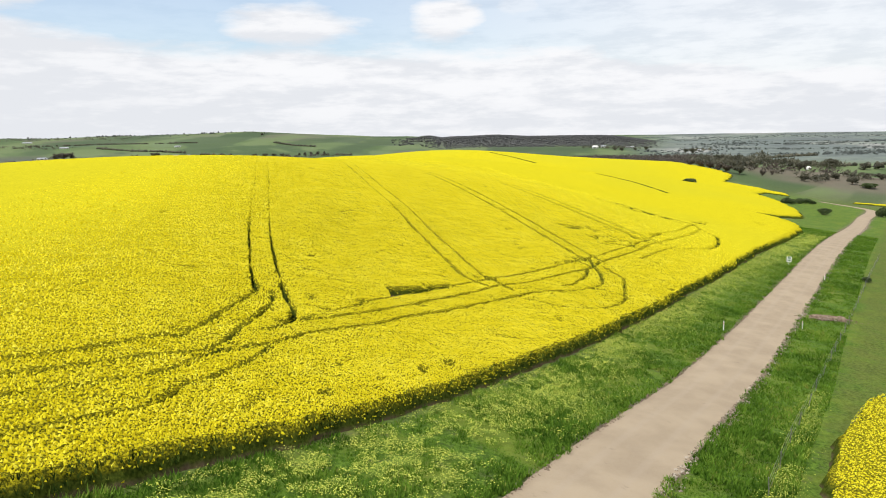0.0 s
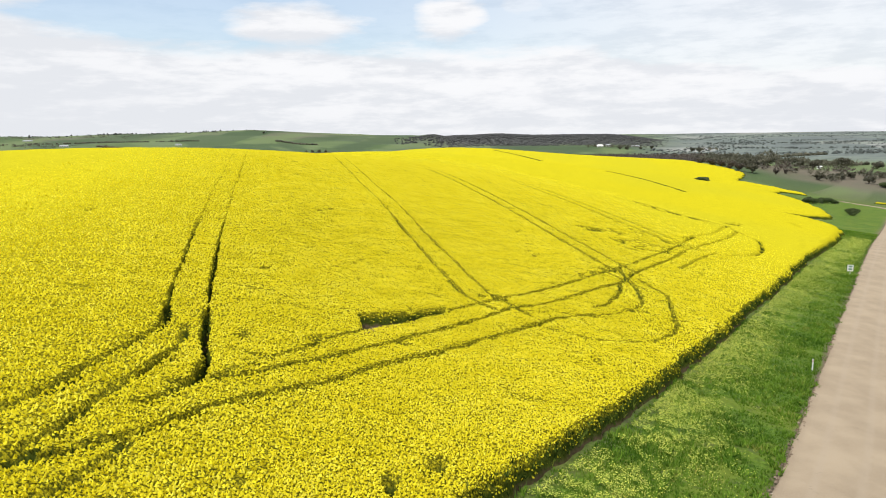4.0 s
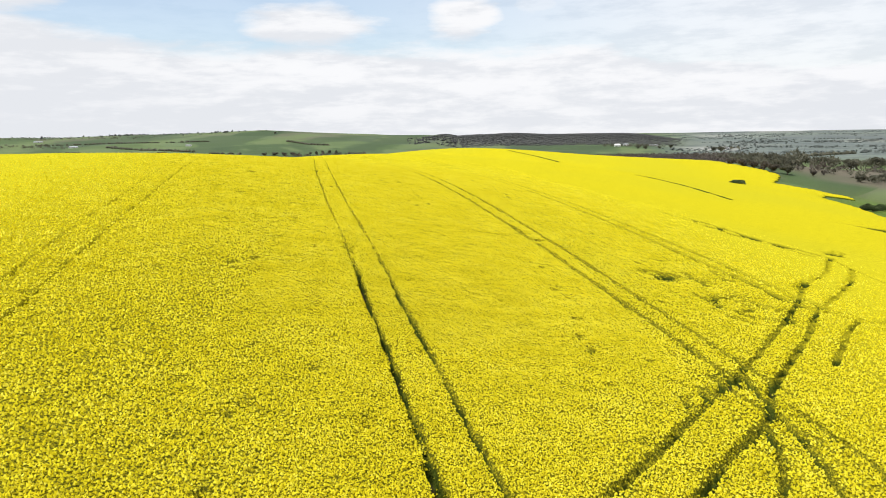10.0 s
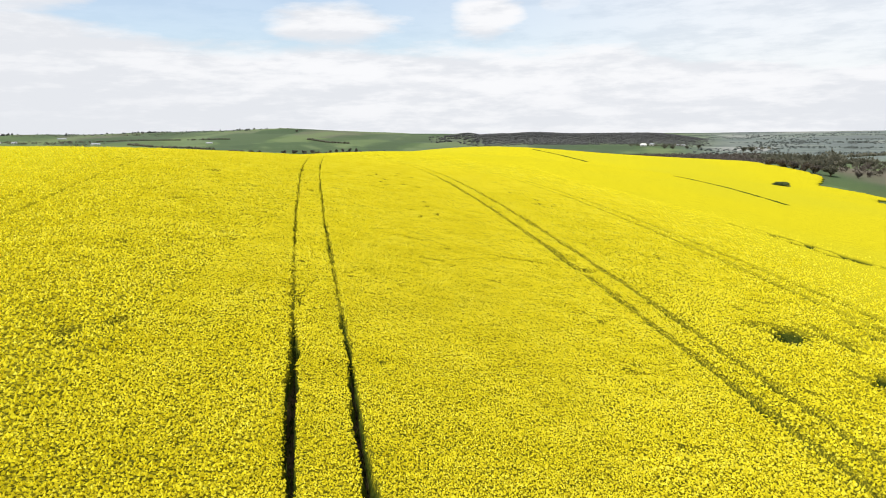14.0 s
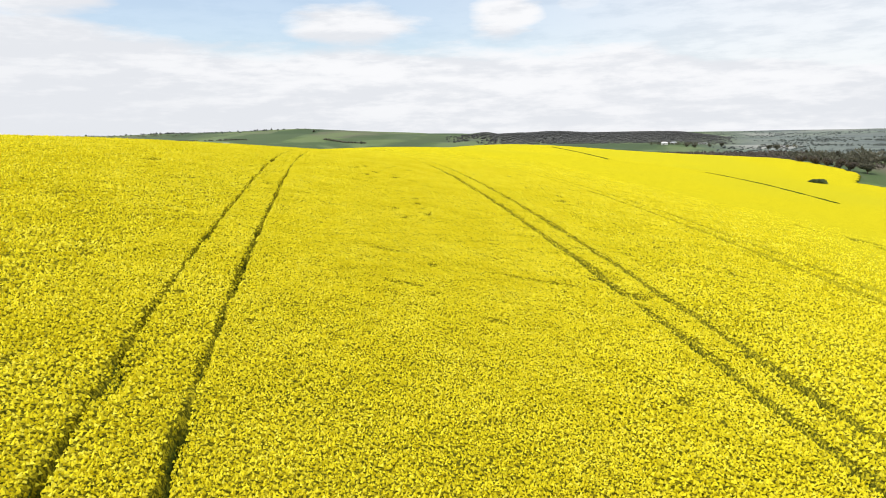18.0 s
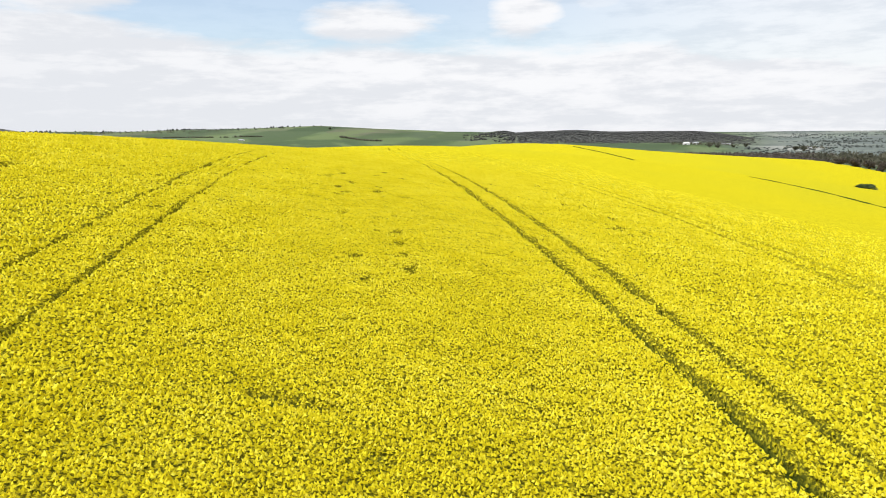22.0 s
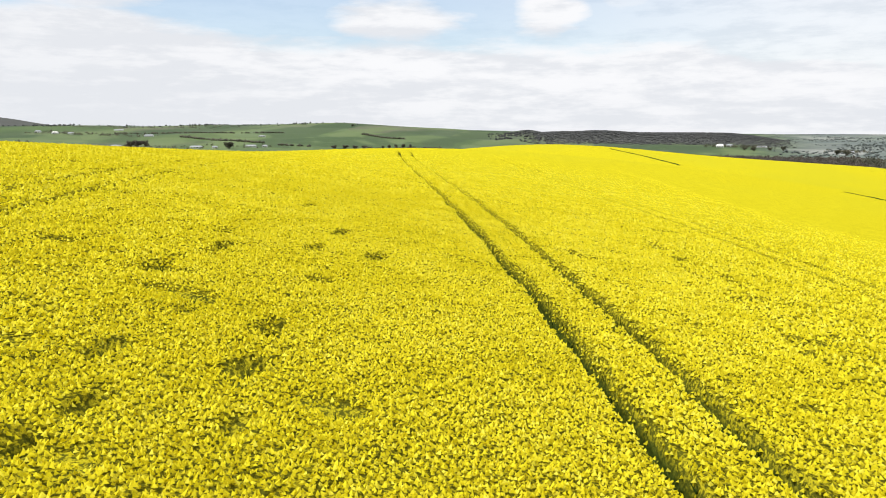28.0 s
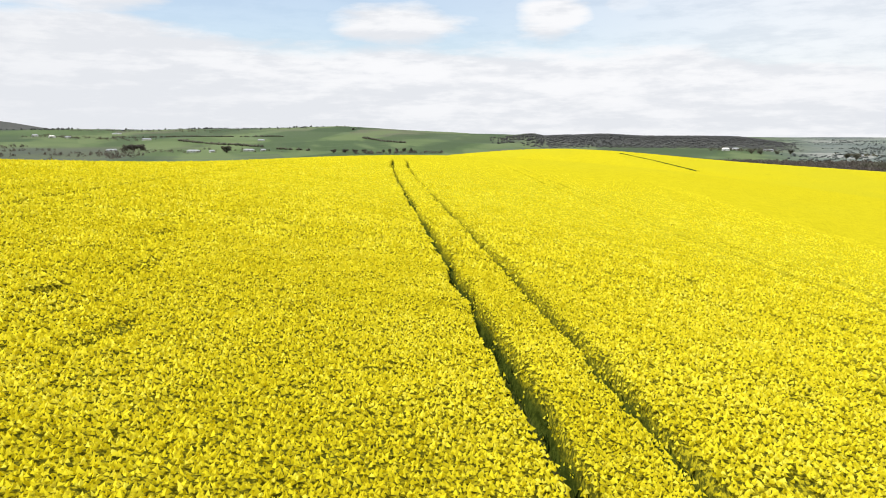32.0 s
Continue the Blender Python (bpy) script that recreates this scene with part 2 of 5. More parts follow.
crops = p.mix(p.ramp(p.attr("sunlit"), -0.1, -0.45, 0.0, 0.7), crops, (0.053, 0.080, 0.037))
strips = p.cells(0.0065, "Color", p.scaled(p.place(), 0.6, 0.35, 0.0))
flat_pick = p.add("ShaderNodeSeparateColor")
p.t.links.new(strips, flat_pick.inputs[0])
# far plain: the haze of distance is put into these grey-blue tones
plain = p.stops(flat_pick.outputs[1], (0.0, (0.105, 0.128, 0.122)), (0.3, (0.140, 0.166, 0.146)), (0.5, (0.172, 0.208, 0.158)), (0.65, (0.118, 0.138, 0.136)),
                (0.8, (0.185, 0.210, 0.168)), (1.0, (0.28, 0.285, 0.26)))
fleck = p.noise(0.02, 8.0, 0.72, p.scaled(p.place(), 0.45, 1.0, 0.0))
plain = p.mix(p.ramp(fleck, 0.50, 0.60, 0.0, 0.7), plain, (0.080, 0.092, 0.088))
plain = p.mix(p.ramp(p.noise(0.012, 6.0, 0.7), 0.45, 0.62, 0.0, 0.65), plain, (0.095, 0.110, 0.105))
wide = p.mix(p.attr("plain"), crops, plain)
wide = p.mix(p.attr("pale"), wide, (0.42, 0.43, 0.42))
wide = p.mix(p.attr("wood"), wide, p.mix(p.noise(0.05, 4.0), (0.064, 0.068, 0.060), (0.092, 0.092, 0.082)))
wide = p.mix(p.attr("bare"), wide, p.mix(p.noise(0.06, 4.0), (0.150, 0.120, 0.092), (0.105, 0.105, 0.070)))
blades = p.noise(3.2, 9.0, 0.78)
tint = p.noise(0.25, 4.0)
grass = p.mix(p.ramp(blades, 0.36, 0.64), (0.030, 0.068, 0.007), (0.110, 0.190, 0.020))
grass = p.mix(p.ramp(tint, 0.42, 0.66, 0.0, 0.6), grass, (0.150, 0.185, 0.024))
grass = p.mix(p.ramp(p.noise(0.9, 5.0, 0.7), 0.54, 0.68, 0.0, 0.6), grass, (0.075, 0.085, 0.035))
grass = p.mix(p.calc("MULTIPLY", p.attr("dull"), p.ramp(p.noise(0.35, 5.0, 0.65), 0.30, 0.60, 0.25, 0.85)), grass, p.mix(p.ramp(blades, 0.4, 0.62), (0.056, 0.075, 0.012), (0.125, 0.148, 0.030)))
near = p.mix(p.attr("verge"), wide, grass)
near = p.mix(p.attr("soil"), near, p.mix(p.noise(4.0, 5.0), (0.10, 0.078, 0.055), (0.20, 0.16, 0.115)))
p.color(near)
p.bump(blades, 0.6, 0.15)
M_LAND = p.m

p = Paint("gravel_road", 0.92, 0.15)
base = p.mix(p.ramp(p.noise(0.35, 5.0), 0.3, 0.7), (0.262, 0.202, 0.132), (0.335, 0.264, 0.176))
base = p.mix(p.ramp(p.attr("across"), 0.0, 0.28, 0.55, 0.0), base, (0.180, 0.132, 0.081))
grit = p.noise(14.0, 4.0, 0.7)
base = p.mix(p.ramp(grit, 0.3, 0.7, 0.0, 0.35), base, (0.361, 0.312, 0.242))
rut = p.attr("rut")
base = p.mix(p.ramp(p.calc("ADD", rut, p.calc("MULTIPLY", p.noise(0.6), 0.6)), 0.7, 1.3, 0.0, 0.35), base, (0.337, 0.276, 0.202))
p.color(p.mix(p.ramp(p.noise(1.5, 5.0, 0.7), 0.62, 0.72, 0.0, 0.5), base, (0.180, 0.139, 0.092)))
p.bump(grit, 0.5, 0.03)
M_ROAD = p.m

p = Paint("road_stone", 0.9, 0.2)
p.color(p.stops(p.attr("tone"), (0.0, (0.120, 0.085, 0.055)), (0.4, (0.20, 0.155, 0.110)), (1.0, (0.46, 0.41, 0.33))))
M_STONE = p.m

p = Paint("turned_soil", 0.95, 0.1)
p.color(p.mix(p.ramp(p.noise(3.0, 6.0, 0.7), 0.35, 0.65), (0.085, 0.055, 0.036), (0.30, 0.225, 0.160)))
p.bump(p.noise(9.0, 5.0, 0.7), 0.8, 0.08)
M_SOIL = p.m

p = Paint("grass_blade", 0.8, 0.05)
p.color(p.stops(p.attr("tone"), (0.0, (0.040, 0.092, 0.009)), (0.5, (0.092, 0.184, 0.018)), (0.85, (0.16, 0.27, 0.030)), (1.0, (0.23, 0.255, 0.05))))
M_GRASS = p.m

p = Paint("weed_flower", 0.7, 0.1)
p.color(p.stops(p.attr("tone"), (0.0, (0.18, 0.27, 0.035)), (0.40, (0.34, 0.42, 0.055)), (0.8, (0.50, 0.55, 0.085)), (1.0, (0.66, 0.64, 0.10))))
M_WEED = p.m


def leaf_paint(name, dark, light):
    q = Paint(name, 0.6, 0.2)
    q.color(q.mix(q.attr("tone"), q.mix(random_tone(q), dark, tuple(0.75 * k for k in dark)), light))
    thin = q.add("ShaderNodeBsdfTranslucent")
    thin.inputs[0].default_value = (*light, 1)
    both = q.add("ShaderNodeMixShader")
    both.inputs[0].default_value = 0.4
    q.t.links.new(q.b.outputs[0], both.inputs[1])
    q.t.links.new(thin.outputs[0], both.inputs[2])
    q.t.links.new(both.outputs[0], q.t.nodes["Material Output"].inputs[0])
    return q.m


M_LEAF = leaf_paint("eucalypt_leaf", (0.072, 0.074, 0.050), (0.170, 0.162, 0.110))
M_BUSH = leaf_paint("bush_leaf", (0.048, 0.075, 0.028), (0.130, 0.170, 0.062))
# scrub and far trees: greyed leaf tones, with distance haze mixed into the colour
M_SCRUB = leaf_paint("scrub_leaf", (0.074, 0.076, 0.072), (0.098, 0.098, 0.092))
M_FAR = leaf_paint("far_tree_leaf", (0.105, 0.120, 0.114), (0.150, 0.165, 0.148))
M_BROWN = leaf_paint("bare_wood_leaf", (0.070, 0.060, 0.048), (0.155, 0.132, 0.104))

p = Paint("bark", 0.9, 0.1)
p.color(p.mix(p.noise(6.0, 5.0), (0.09, 0.065, 0.045), (0.20, 0.16, 0.12)))
M_BARK = p.m
p = Paint("white_wall", 0.8, 0.2)
p.color(p.mix(p.noise(0.8, 4.0), (0.72, 0.70, 0.65), (0.82, 0.80, 0.76)))
M_WALL = p.m
p = Paint("iron_roof", 0.5, 0.4)
p.color(p.mix(p.noise(0.6, 4.0), (0.26, 0.27, 0.285), (0.42, 0.43, 0.44)))
M_ROOF = p.m
p = Paint("window_glass", 0.08, 0.6)
p.color((0.03, 0.035, 0.04))
M_GLASS = p.m
p = Paint("white_post", 0.6, 0.3)
p.color(p.mix(p.ramp(p.noise(9.0, 4.0), 0.5, 0.7), (0.78, 0.78, 0.74), (0.55, 0.52, 0.44)))
M_POST = p.m
p = Paint("red_reflector", 0.3, 0.5)
p.color((0.5, 0.03, 0.02))
M_RED = p.m
p = Paint("green_plate", 0.45, 0.4)
p.color(p.mix(p.noise(5.0), (0.10, 0.22, 0.13), (0.13, 0.26, 0.16)))
M_SIGN = p.m
p = Paint("old_timber", 0.9, 0.1)
p.color(p.mix(p.noise(11.0, 5.0), (0.10, 0.085, 0.07), (0.24, 0.21, 0.18)))
M_TIMBER = p.m
p = Paint("fence_wire", 0.5, 0.4)
p.b.inputs["Metallic"].default_value = 0.8
p.color(p.mix(p.noise(3.0), (0.22, 0.21, 0.20), (0.36, 0.35, 0.33)))
M_WIRE = p.m
# ---- the lie of the land: one height function for everything that stands on it ----
CROP = 1.3  # the height of the canola
SLOPE = (6.205, -0.02859, -0.03314)  # height at the origin, rise per metre to the east and to the north
KNOLLS = (  # heights of soft rises on a lattice 90 m wide, row by row to the north
    (0.13, 5.21, 9.04, 7.62, 1.09, -1.73, -2.14, -1.85, -1.43),
    (-9.40, -1.36, 4.13, -1.10, -3.57, -2.14, -2.35, -2.49, -2.32),
    (-17.70, -4.98, 9.48, 2.09, -0.30, -2.10, -3.38, -3.42, -3.19),
    (-20.93, -7.24, 8.95, 5.16, 0.94, -3.04, -4.12, -4.11, -4.08),
    (-18.62, -6.77, 4.22, 3.69, 0.14, -2.33, -3.54, -4.43, -5.01),
    (-14.16, -4.67, 5.26, 8.91, 3.93, -0.35, -3.28, -4.89, -5.57),
    (-9.32, -4.98, -1.11, 2.02, 2.81, 0.17, -3.81, -4.97, -5.20),
    (-5.16, -3.98, -2.76, 0.52, 2.20, 2.20, -1.53, -2.87, -3.69),
    (-1.40, 0.23, -1.49, 4.48, 3.58, 5.97, 4.55, 1.09, -1.20),
    (2.33, 8.22, 3.42, 12.17, 9.19, 1.59, 3.93, 3.69, 2.21),
)
KX, KY, KR = -288.0 + 90.0 * np.arange(9), -54.0 + 90.0 * np.arange(10), 67.5


def soft(a, b, v):
    s = np.clip((v - a) / (b - a), 0, 1)
    return s * s * (3 - 2 * s)


def value_noise(x, y, size, seed=0):
    """Smooth noise from -1 to 1 with lumps of about that size in metres."""
    x, y = np.asarray(x, float) / size, np.asarray(y, float) / size
    i, j = np.floor(x), np.floor(y)
    a, b = x - i, y - j
    a, b = a * a * (3 - 2 * a), b * b * (3 - 2 * b)

    def corner(p, q):
        s = np.sin(p * 127.1 + q * 311.7 + seed * 74.7) * 43758.5453
        return s - np.floor(s)

    low = corner(i, j) * (1 - a) + corner(i + 1, j) * a
    high = corner(i, j + 1) * (1 - a) + corner(i + 1, j + 1) * a
    return 2 * (low * (1 - b) + high * b) - 1


def rises(x, y):
    """The top of the crop on the field's hill."""
    z = SLOPE[0] + SLOPE[1] * x + SLOPE[2] * y
    for ky, row in zip(KY, KNOLLS):
        wy = np.exp(-((y - ky) ** 2) / (2 * KR * KR))
        for kx, h in zip(KX, row):
            z = z + h * wy * np.exp(-((x - kx) ** 2) / (2 * KR * KR))
    return z + 0.6 * np.exp(-(((x + 10) / 16) ** 2) - ((y - 125) / 19) ** 2)


def far_land(x, y):
    """Valley, ridges and plain round the hill, by bearing (degrees to the left of north) and range."""
    r = np.hypot(x, y - 100)
    az = np.degrees(np.arctan2(-x, y - 100))
    z = -37 + 1.5 * value_noise(x, y, 260, 3) + 1.0 * value_noise(x, y, 120, 4)
    crest = np.interp(az, [0, 2.6, 5, 8, 11.8, 15.4, 20.7, 25, 31, 36, 40, 60, 100], [0, 30, 34, 42, 53, 66, 61, 58, 56, 58, 54, 50, 0])
    swell = 3.0 * value_noise(az * 14, r * 0.35, 60, 5) * soft(1000, 1500, r)
    z = z + crest * (0.35 * soft(800, 1700, r) + 0.65 * soft(1500, 2900, r)) * (1 - 0.4 * soft(3000, 4000, r)) + swell * (crest > 1)
    top = 30 + 7 * np.exp(-((az + 4.2) / 2.0) ** 2) + 4 * np.exp(-((az + 1.2) / 1.5) ** 2)
    z = z + top * soft(3.5, 0.5, az) * soft(-19, -13, az) * soft(1750, 2300, r) * soft(3000, 2500, r)
    z = z + 85 * soft(33, 41, az) * soft(3300, 4400, r)
    return z


def canopy(x, y):
    x, y = np.asarray(x, float), np.asarray(y, float)
    q = (np.abs(x - 72) / 390) ** 4 + (np.abs(y - 330) / 470) ** 4
    w = soft(2.2, 0.6, q)
    return rises(x, y) * w + far_land(x, y) * (1 - w)


def ground(x, y):
    return canopy(x, y) - CROP


# ---- the plan ----
TRACKS = (  # wheel tracks of the headland: how deep, half width, and the line
    (0.95, 0.30, ((-4.9, 65.0), (-2.2, 68.6), (0.0, 72.0), (3.4, 77.0), (6.0, 80.5), (8.0, 83.0), (10.0, 85.6), (12.9, 90.0), (15.6, 94.0), (19.0, 99.0), (23.1, 104.9), (28.1, 112.8), (36.8, 127.0), (43.0, 137.8), (50.0, 147.0), (57.7, 161.2))),  # inner headland track
    (0.55, 0.21, ((-11.5, 51.5), (-9.2, 56.3), (-6.5, 62.0), (-4.9, 65.0))),  # its faint western end
    (0.97, 0.31, ((-12.3, 51.0), (-9.9, 53.2), (-7.5, 56.3), (-6.0, 58.2), (-4.3, 60.9), (-2.2, 63.7), (-0.3, 66.6), (1.5, 69.3), (3.6, 72.5), (5.6, 76.0), (6.5, 77.3), (8.4, 79.0), (11.0, 82.2), (14.5, 87.4), (17.8, 91.9), (20.5, 95.5), (22.5, 100.0), (26.0, 105.5), (32.2, 115.0), (37.0, 123.5), (43.0, 131.5), (52.0, 144.5), (57.0, 154.0))),  # middle headland track
    (0.97, 0.33, ((-36.0, 12.5), (-19.7, 35.1), (-18.3, 37.1), (-16.6, 39.3), (-14.6, 41.4), (-11.5, 44.8), (-10.2, 48.1), (-8.2, 50.7), (-6.6, 52.7), (-5.1, 54.4), (-3.6, 57.0), (-1.7, 59.8), (0.2, 62.1), (2.6, 65.4), (4.5, 68.3), (6.2, 70.5), (7.8, 72.8), (9.5, 75.3), (12.0, 77.4), (13.5, 78.5))),  # outer headland track
    (0.92, 0.30, ((-37.5, 15.5), (-21.2, 37.6), (-20.2, 39.2), (-19.0, 41.3), (-17.6, 44.3), (-16.7, 47.0), (-16.7, 51.0), (-16.5, 55.0), (-16.4, 58.5), (-16.6, 61.5), (-18.0, 65.0))),  # west inner track
    (0.85, 0.28, ((-16.6, 39.3), (-14.8, 41.3), (-14.3, 43.4), (-14.2, 45.7), (-14.2, 50.3), (-14.1, 54.0), (-14.3, 57.5), (-15.0, 60.5))),  # west join
    (0.80, 0.28, ((-33.0, 10.0), (-19.0, 31.0), (-15.8, 34.9), (-15.0, 37.0), (-14.2, 40.5), (-11.7, 44.3))),  # low track
    (0.62, 0.26, ((-30.0, 6.0), (-16.5, 27.0), (-14.1, 30.4), (-13.6, 32.7), (-13.5, 34.6), (-12.6, 36.3), (-11.5, 41.2), (-11.3, 44.0))),  # lowest track
    (0.95, 0.31, ((-15.2, 64.5), (-14.2, 61.5), (-13.3, 58.4), (-12.5, 56.5), (-11.9, 54.3), (-11.6, 51.8), (-11.7, 50.3), (-12.6, 48.0))),  # east join
    (0.80, 0.25, ((22.4, 97.3), (23.0, 93.6), (23.4, 90.0), (22.8, 87.0), (21.5, 82.0), (20.6, 78.0), (19.0, 74.7))),  # turning loop
    (0.40, 0.20, ((19.0, 74.7), (16.5, 71.9), (13.5, 70.6), (11.2, 70.4), (9.2, 71.7), (7.8, 72.5))),  # its faint end
    (0.88, 0.28, ((21.0, 96.5), (20.7, 91.0), (19.7, 85.7), (18.8, 83.6))),  # hook
    (0.55, 0.21, ((18.8, 83.6), (17.2, 81.5), (14.6, 79.0), (12.4, 78.0), (9.6, 77.3), (7.9, 76.8))),  # its faint end
    (0.88, 0.28, ((19.4, 93.4), (18.3, 89.0), (17.0, 86.2), (15.7, 83.3), (14.0, 81.2))),  # inner hook
    (0.85, 0.42, ((57.7, 161.2), (56.5, 151.0), (56.5, 145.0), (56.0, 142.0), (52.0, 132.0), (48.2, 126.0), (43.0, 122.6), (40.0, 122.6), (38.0, 124.5))),  # north loop
    (0.72, 0.34, ((36.1, 127.3), (38.0, 125.5), (40.6, 124.2), (41.4, 123.4), (38.4, 119.7), (33.9, 112.8), (30.2, 106.9))),  # cross track
    (0.95, 0.30, ((1.0, 84.0), (1.9, 80.8), (3.3, 77.6), (4.8, 75.6))),
    (0.85, 0.30, ((4.4, 81.5), (5.6, 79.7), (6.5, 77.3), (7.6, 75.0))),  # joins at the feet of the tramlines
    (0.90, 0.34, ((21.3, 102.5), (21.3, 98.6), (20.7, 95.5), (21.8, 92.5))),
    (0.90, 0.34, ((18.9, 101.0), (19.4, 98.6), (20.5, 95.5))),
)
SCARS = (  # short trampled marks at the mouth of the eastern tramlines
    (24.0, 131.6, 25.0, 130.0), (27.7, 134.7, 28.4, 128.9), (25.8, 124.7, 26.7, 120.6), (26.6, 117.8, 28.1, 116.3), (31.9, 137.9, 32.4, 133.8), (33.9, 137.7, 35.3, 133.5),
    (35.0, 132.7, 35.3, 126.9), (40.0, 134.2, 43.8, 139.4), (59.1, 164.4, 63.4, 170.4), (60.2, 164.2, 64.2, 169.6), (82.9, 179.3, 87.7, 194.2), (22.8, 131.4, 25.6, 130.4), (27.0, 132.2, 29.4, 130.8), (30.4, 127.0, 31.6, 122.8))
TRAM_Y = (50.0, 67.0, 81.0, 95.0, 109.0, 123.0, 137.0, 151.0, 175.0, 197.0, 225.0, 253.0, 281.0, 310.0, 480.0)
TRAMLINES = (  # middle of each pair of wheel tracks at those y; then where it starts, how deep, half width, where it fades, how much
    ((-11.8, -17.2, -21.2, -24.8, -28.2, -31.5, -34.7, -38.1, -44.1, -49.6, -56.7, -63.7, -70.8, -78.1, -120.9), 61.0, 0.90, 0.23, (20, 45), 0.75),
    ((10.7, 6.7, 3.4, 0.0, -3.5, -7.0, -10.6, -14.1, -19.8, -24.7, -30.5, -36.3, -42.1, -48.1, -83.2), 79.0, 1.00, 0.28, (30, 46), 0.60),
    ((31.6, 28.3, 25.5, 22.8, 20.0, 17.0, 13.9, 10.7, 4.9, -0.5, -7.6, -14.6, -21.4, -28.1, -63.9), 99.6, 1.00, 0.42, (90, 180), 0.45),
    ((55.3, 51.4, 48.1, 44.9, 41.7, 38.4, 35.2, 31.9, 26.4, 21.3, 14.8, 8.3, 1.8, -5.0, -44.0), 124.0, 0.85, 0.66, (20, 70), 0.50),
    ((85.0, 81.6, 78.8, 76.0, 73.0, 69.6, 65.8, 61.6, 50.8, 46.6, 41.0, 34.6, 28.0, 21.0, -20.0), 161.0, 1.00, 1.30, (32, 52), 0.95),
)
GAUGE = 2.62
FIELD = ((-72.0, -55.2), (-48.0, -21.6), (-14.9, 22.0), (-4.1, 35.4), (10.8, 56.9), (16.1, 65.8), (24.2, 78.5), (38.8, 100.8), (63.1, 137.5), (72.4, 150.5), (86.0, 170.8), (96.8, 189.0), (103.0, 202.0), (108.5, 218.0), (112.5, 236.0), (112.6, 250.0), (108.5, 259.0), (116.0, 257.5), (123.0, 255.6), (132.0, 261.8), (140.0, 273.0), (145.6, 285.0), (155.5, 308.0), (166.8, 345.0), (175.5, 379.0), (179.0, 397.0), (183.0, 412.0), (200.0, 444.0), (216.0, 474.0), (224.5, 474.0), (229.5, 467.0), (237.0, 485.0), (235.0, 518.0), (224.6, 532.5), (216.0, 541.5), (226.0, 560.0), (245.5, 598.0), (245.0, 621.0), (238.0, 638.0), (228.0, 664.0), (222.0, 720.0), (-72.0, 732.0), (-180.0, 384.0), (-192.0, -55.2))
GAPS = ((-2.0, 160.3, 0.50), (-4.9, 161.0, 0.42), (-3.6, 157.2, 0.29), (-5.2, 167.8, 0.32), (-3.5, 165.9, 0.38), (-2.7, 163.3, 0.26), (-4.1, 168.8, 0.27), (-5.1, 174.0, 0.26), (-8.4, 172.9, 0.27), (0.7, 135.6, 0.24), (3.6, 124.5, 0.27),
        (-14.0, 196.0, 0.45), (-15.0, 198.8, 0.40), (-9.0, 188.2, 0.37), (-8.4, 185.3, 0.35), (-7.6, 182.7, 0.32), (-10.4, 182.1, 0.40), (-10.5, 180.5, 0.37), (-11.7, 184.8, 0.34), (-20.7, 222.5, 0.48), (-18.3, 212.8, 0.45), (-11.3, 202.9, 0.35), (-8.6, 199.2, 0.37), (-11.1, 198.5, 0.37))
GAPS_EAST = ((6.4, 213.3, 0.35), (2.2, 231.9, 0.40), (4.6, 226.2, 0.29), (-6.8, 234.8, 0.32), (9.9, 199.3, 0.37), (8.3, 209.3, 0.27), (13.3, 185.3, 0.37), (21.4, 147.4, 0.35), (19.3, 154.5, 0.29), (21.2, 248.5, 0.68), (11.2, 105.6, 0.40), (11.4, 103.1, 0.50), (24.6, 130.3, 0.40), (61.0, 166.4, 1.70))
GAPS_WEST = ((19.4, 100.6, 0.55), (3.8, 79.8, 0.45), (15.6, 96.0, 0.60), (17.4, 97.6, 0.50), (37.2, 128.4, 0.70), (5.2, 80.6, 0.40), (-26.1, 147.8, 0.64), (-21.6, 128.2, 0.35), (-14.7, 113.8, 0.40), (-16.1, 112.0, 0.45), (-18.8, 115.4, 0.34), (-31.6, 172.4, 0.68), (-29.9, 169.2, 0.48), (-8.0, 86.4, 0.29), (-7.0, 80.0, 0.40), (-11.6, 60.1, 0.35), (-7.4, 61.4, 0.40), (0.4, 45.7, 0.44), (-1.4, 43.2, 0.44), (1.2, 46.9, 0.32), (-6.4, 36.4, 0.40), (-6.5, 41.9, 0.32), (-37.6, 95.0, 0.64))
BARE = ((-5.0, 64.9), (-5.7, 69.2), (-3.2, 70.4), (-1.5, 72.2), (0.6, 74.2), (0.7, 73.0), (-1.5, 69.9), (-3.3, 67.2))  # patch of bare soil
ROAD = ((-17.1, -9.4), (6.2, 29.7), (14.1, 42.5), (23.7, 57.3), (34.5, 74.6), (53.2, 104.0), (83.7, 151.4), (119.7, 206.6), (153.3, 258.2), (184.5, 306.8), (214.2, 349.9), (231.3, 380.6), (236.1, 410.6), (234.9, 434.6))
EAST_FIELD = ((10.8, 14.4), (17.2, 29.8), (22.2, 37.8), (26.4, 43.9), (31.0, 49.6), (34.6, 52.7), (72.0, 62.4), (72.0, 0.0))
FAR_FIELD = ((266.4, 456.0), (288.0, 460.8), (360.0, 480.0), (360.0, 470.4), (288.0, 451.2))
WEEDS = ((6.0, 43.2), (9.8, 53.2), (22.1, 73.7), (44.4, 107.6), (74.0, 148.1), (98.4, 182.4))
EAST_FENCE = ((15.8, 32.2), (21.1, 40.8), (27.1, 50.0), (37.3, 65.5), (53.0, 88.8), (70.9, 115.4), (93.6, 148.8))

# ---- tools for building ----
rng = np.random.default_rng(7)


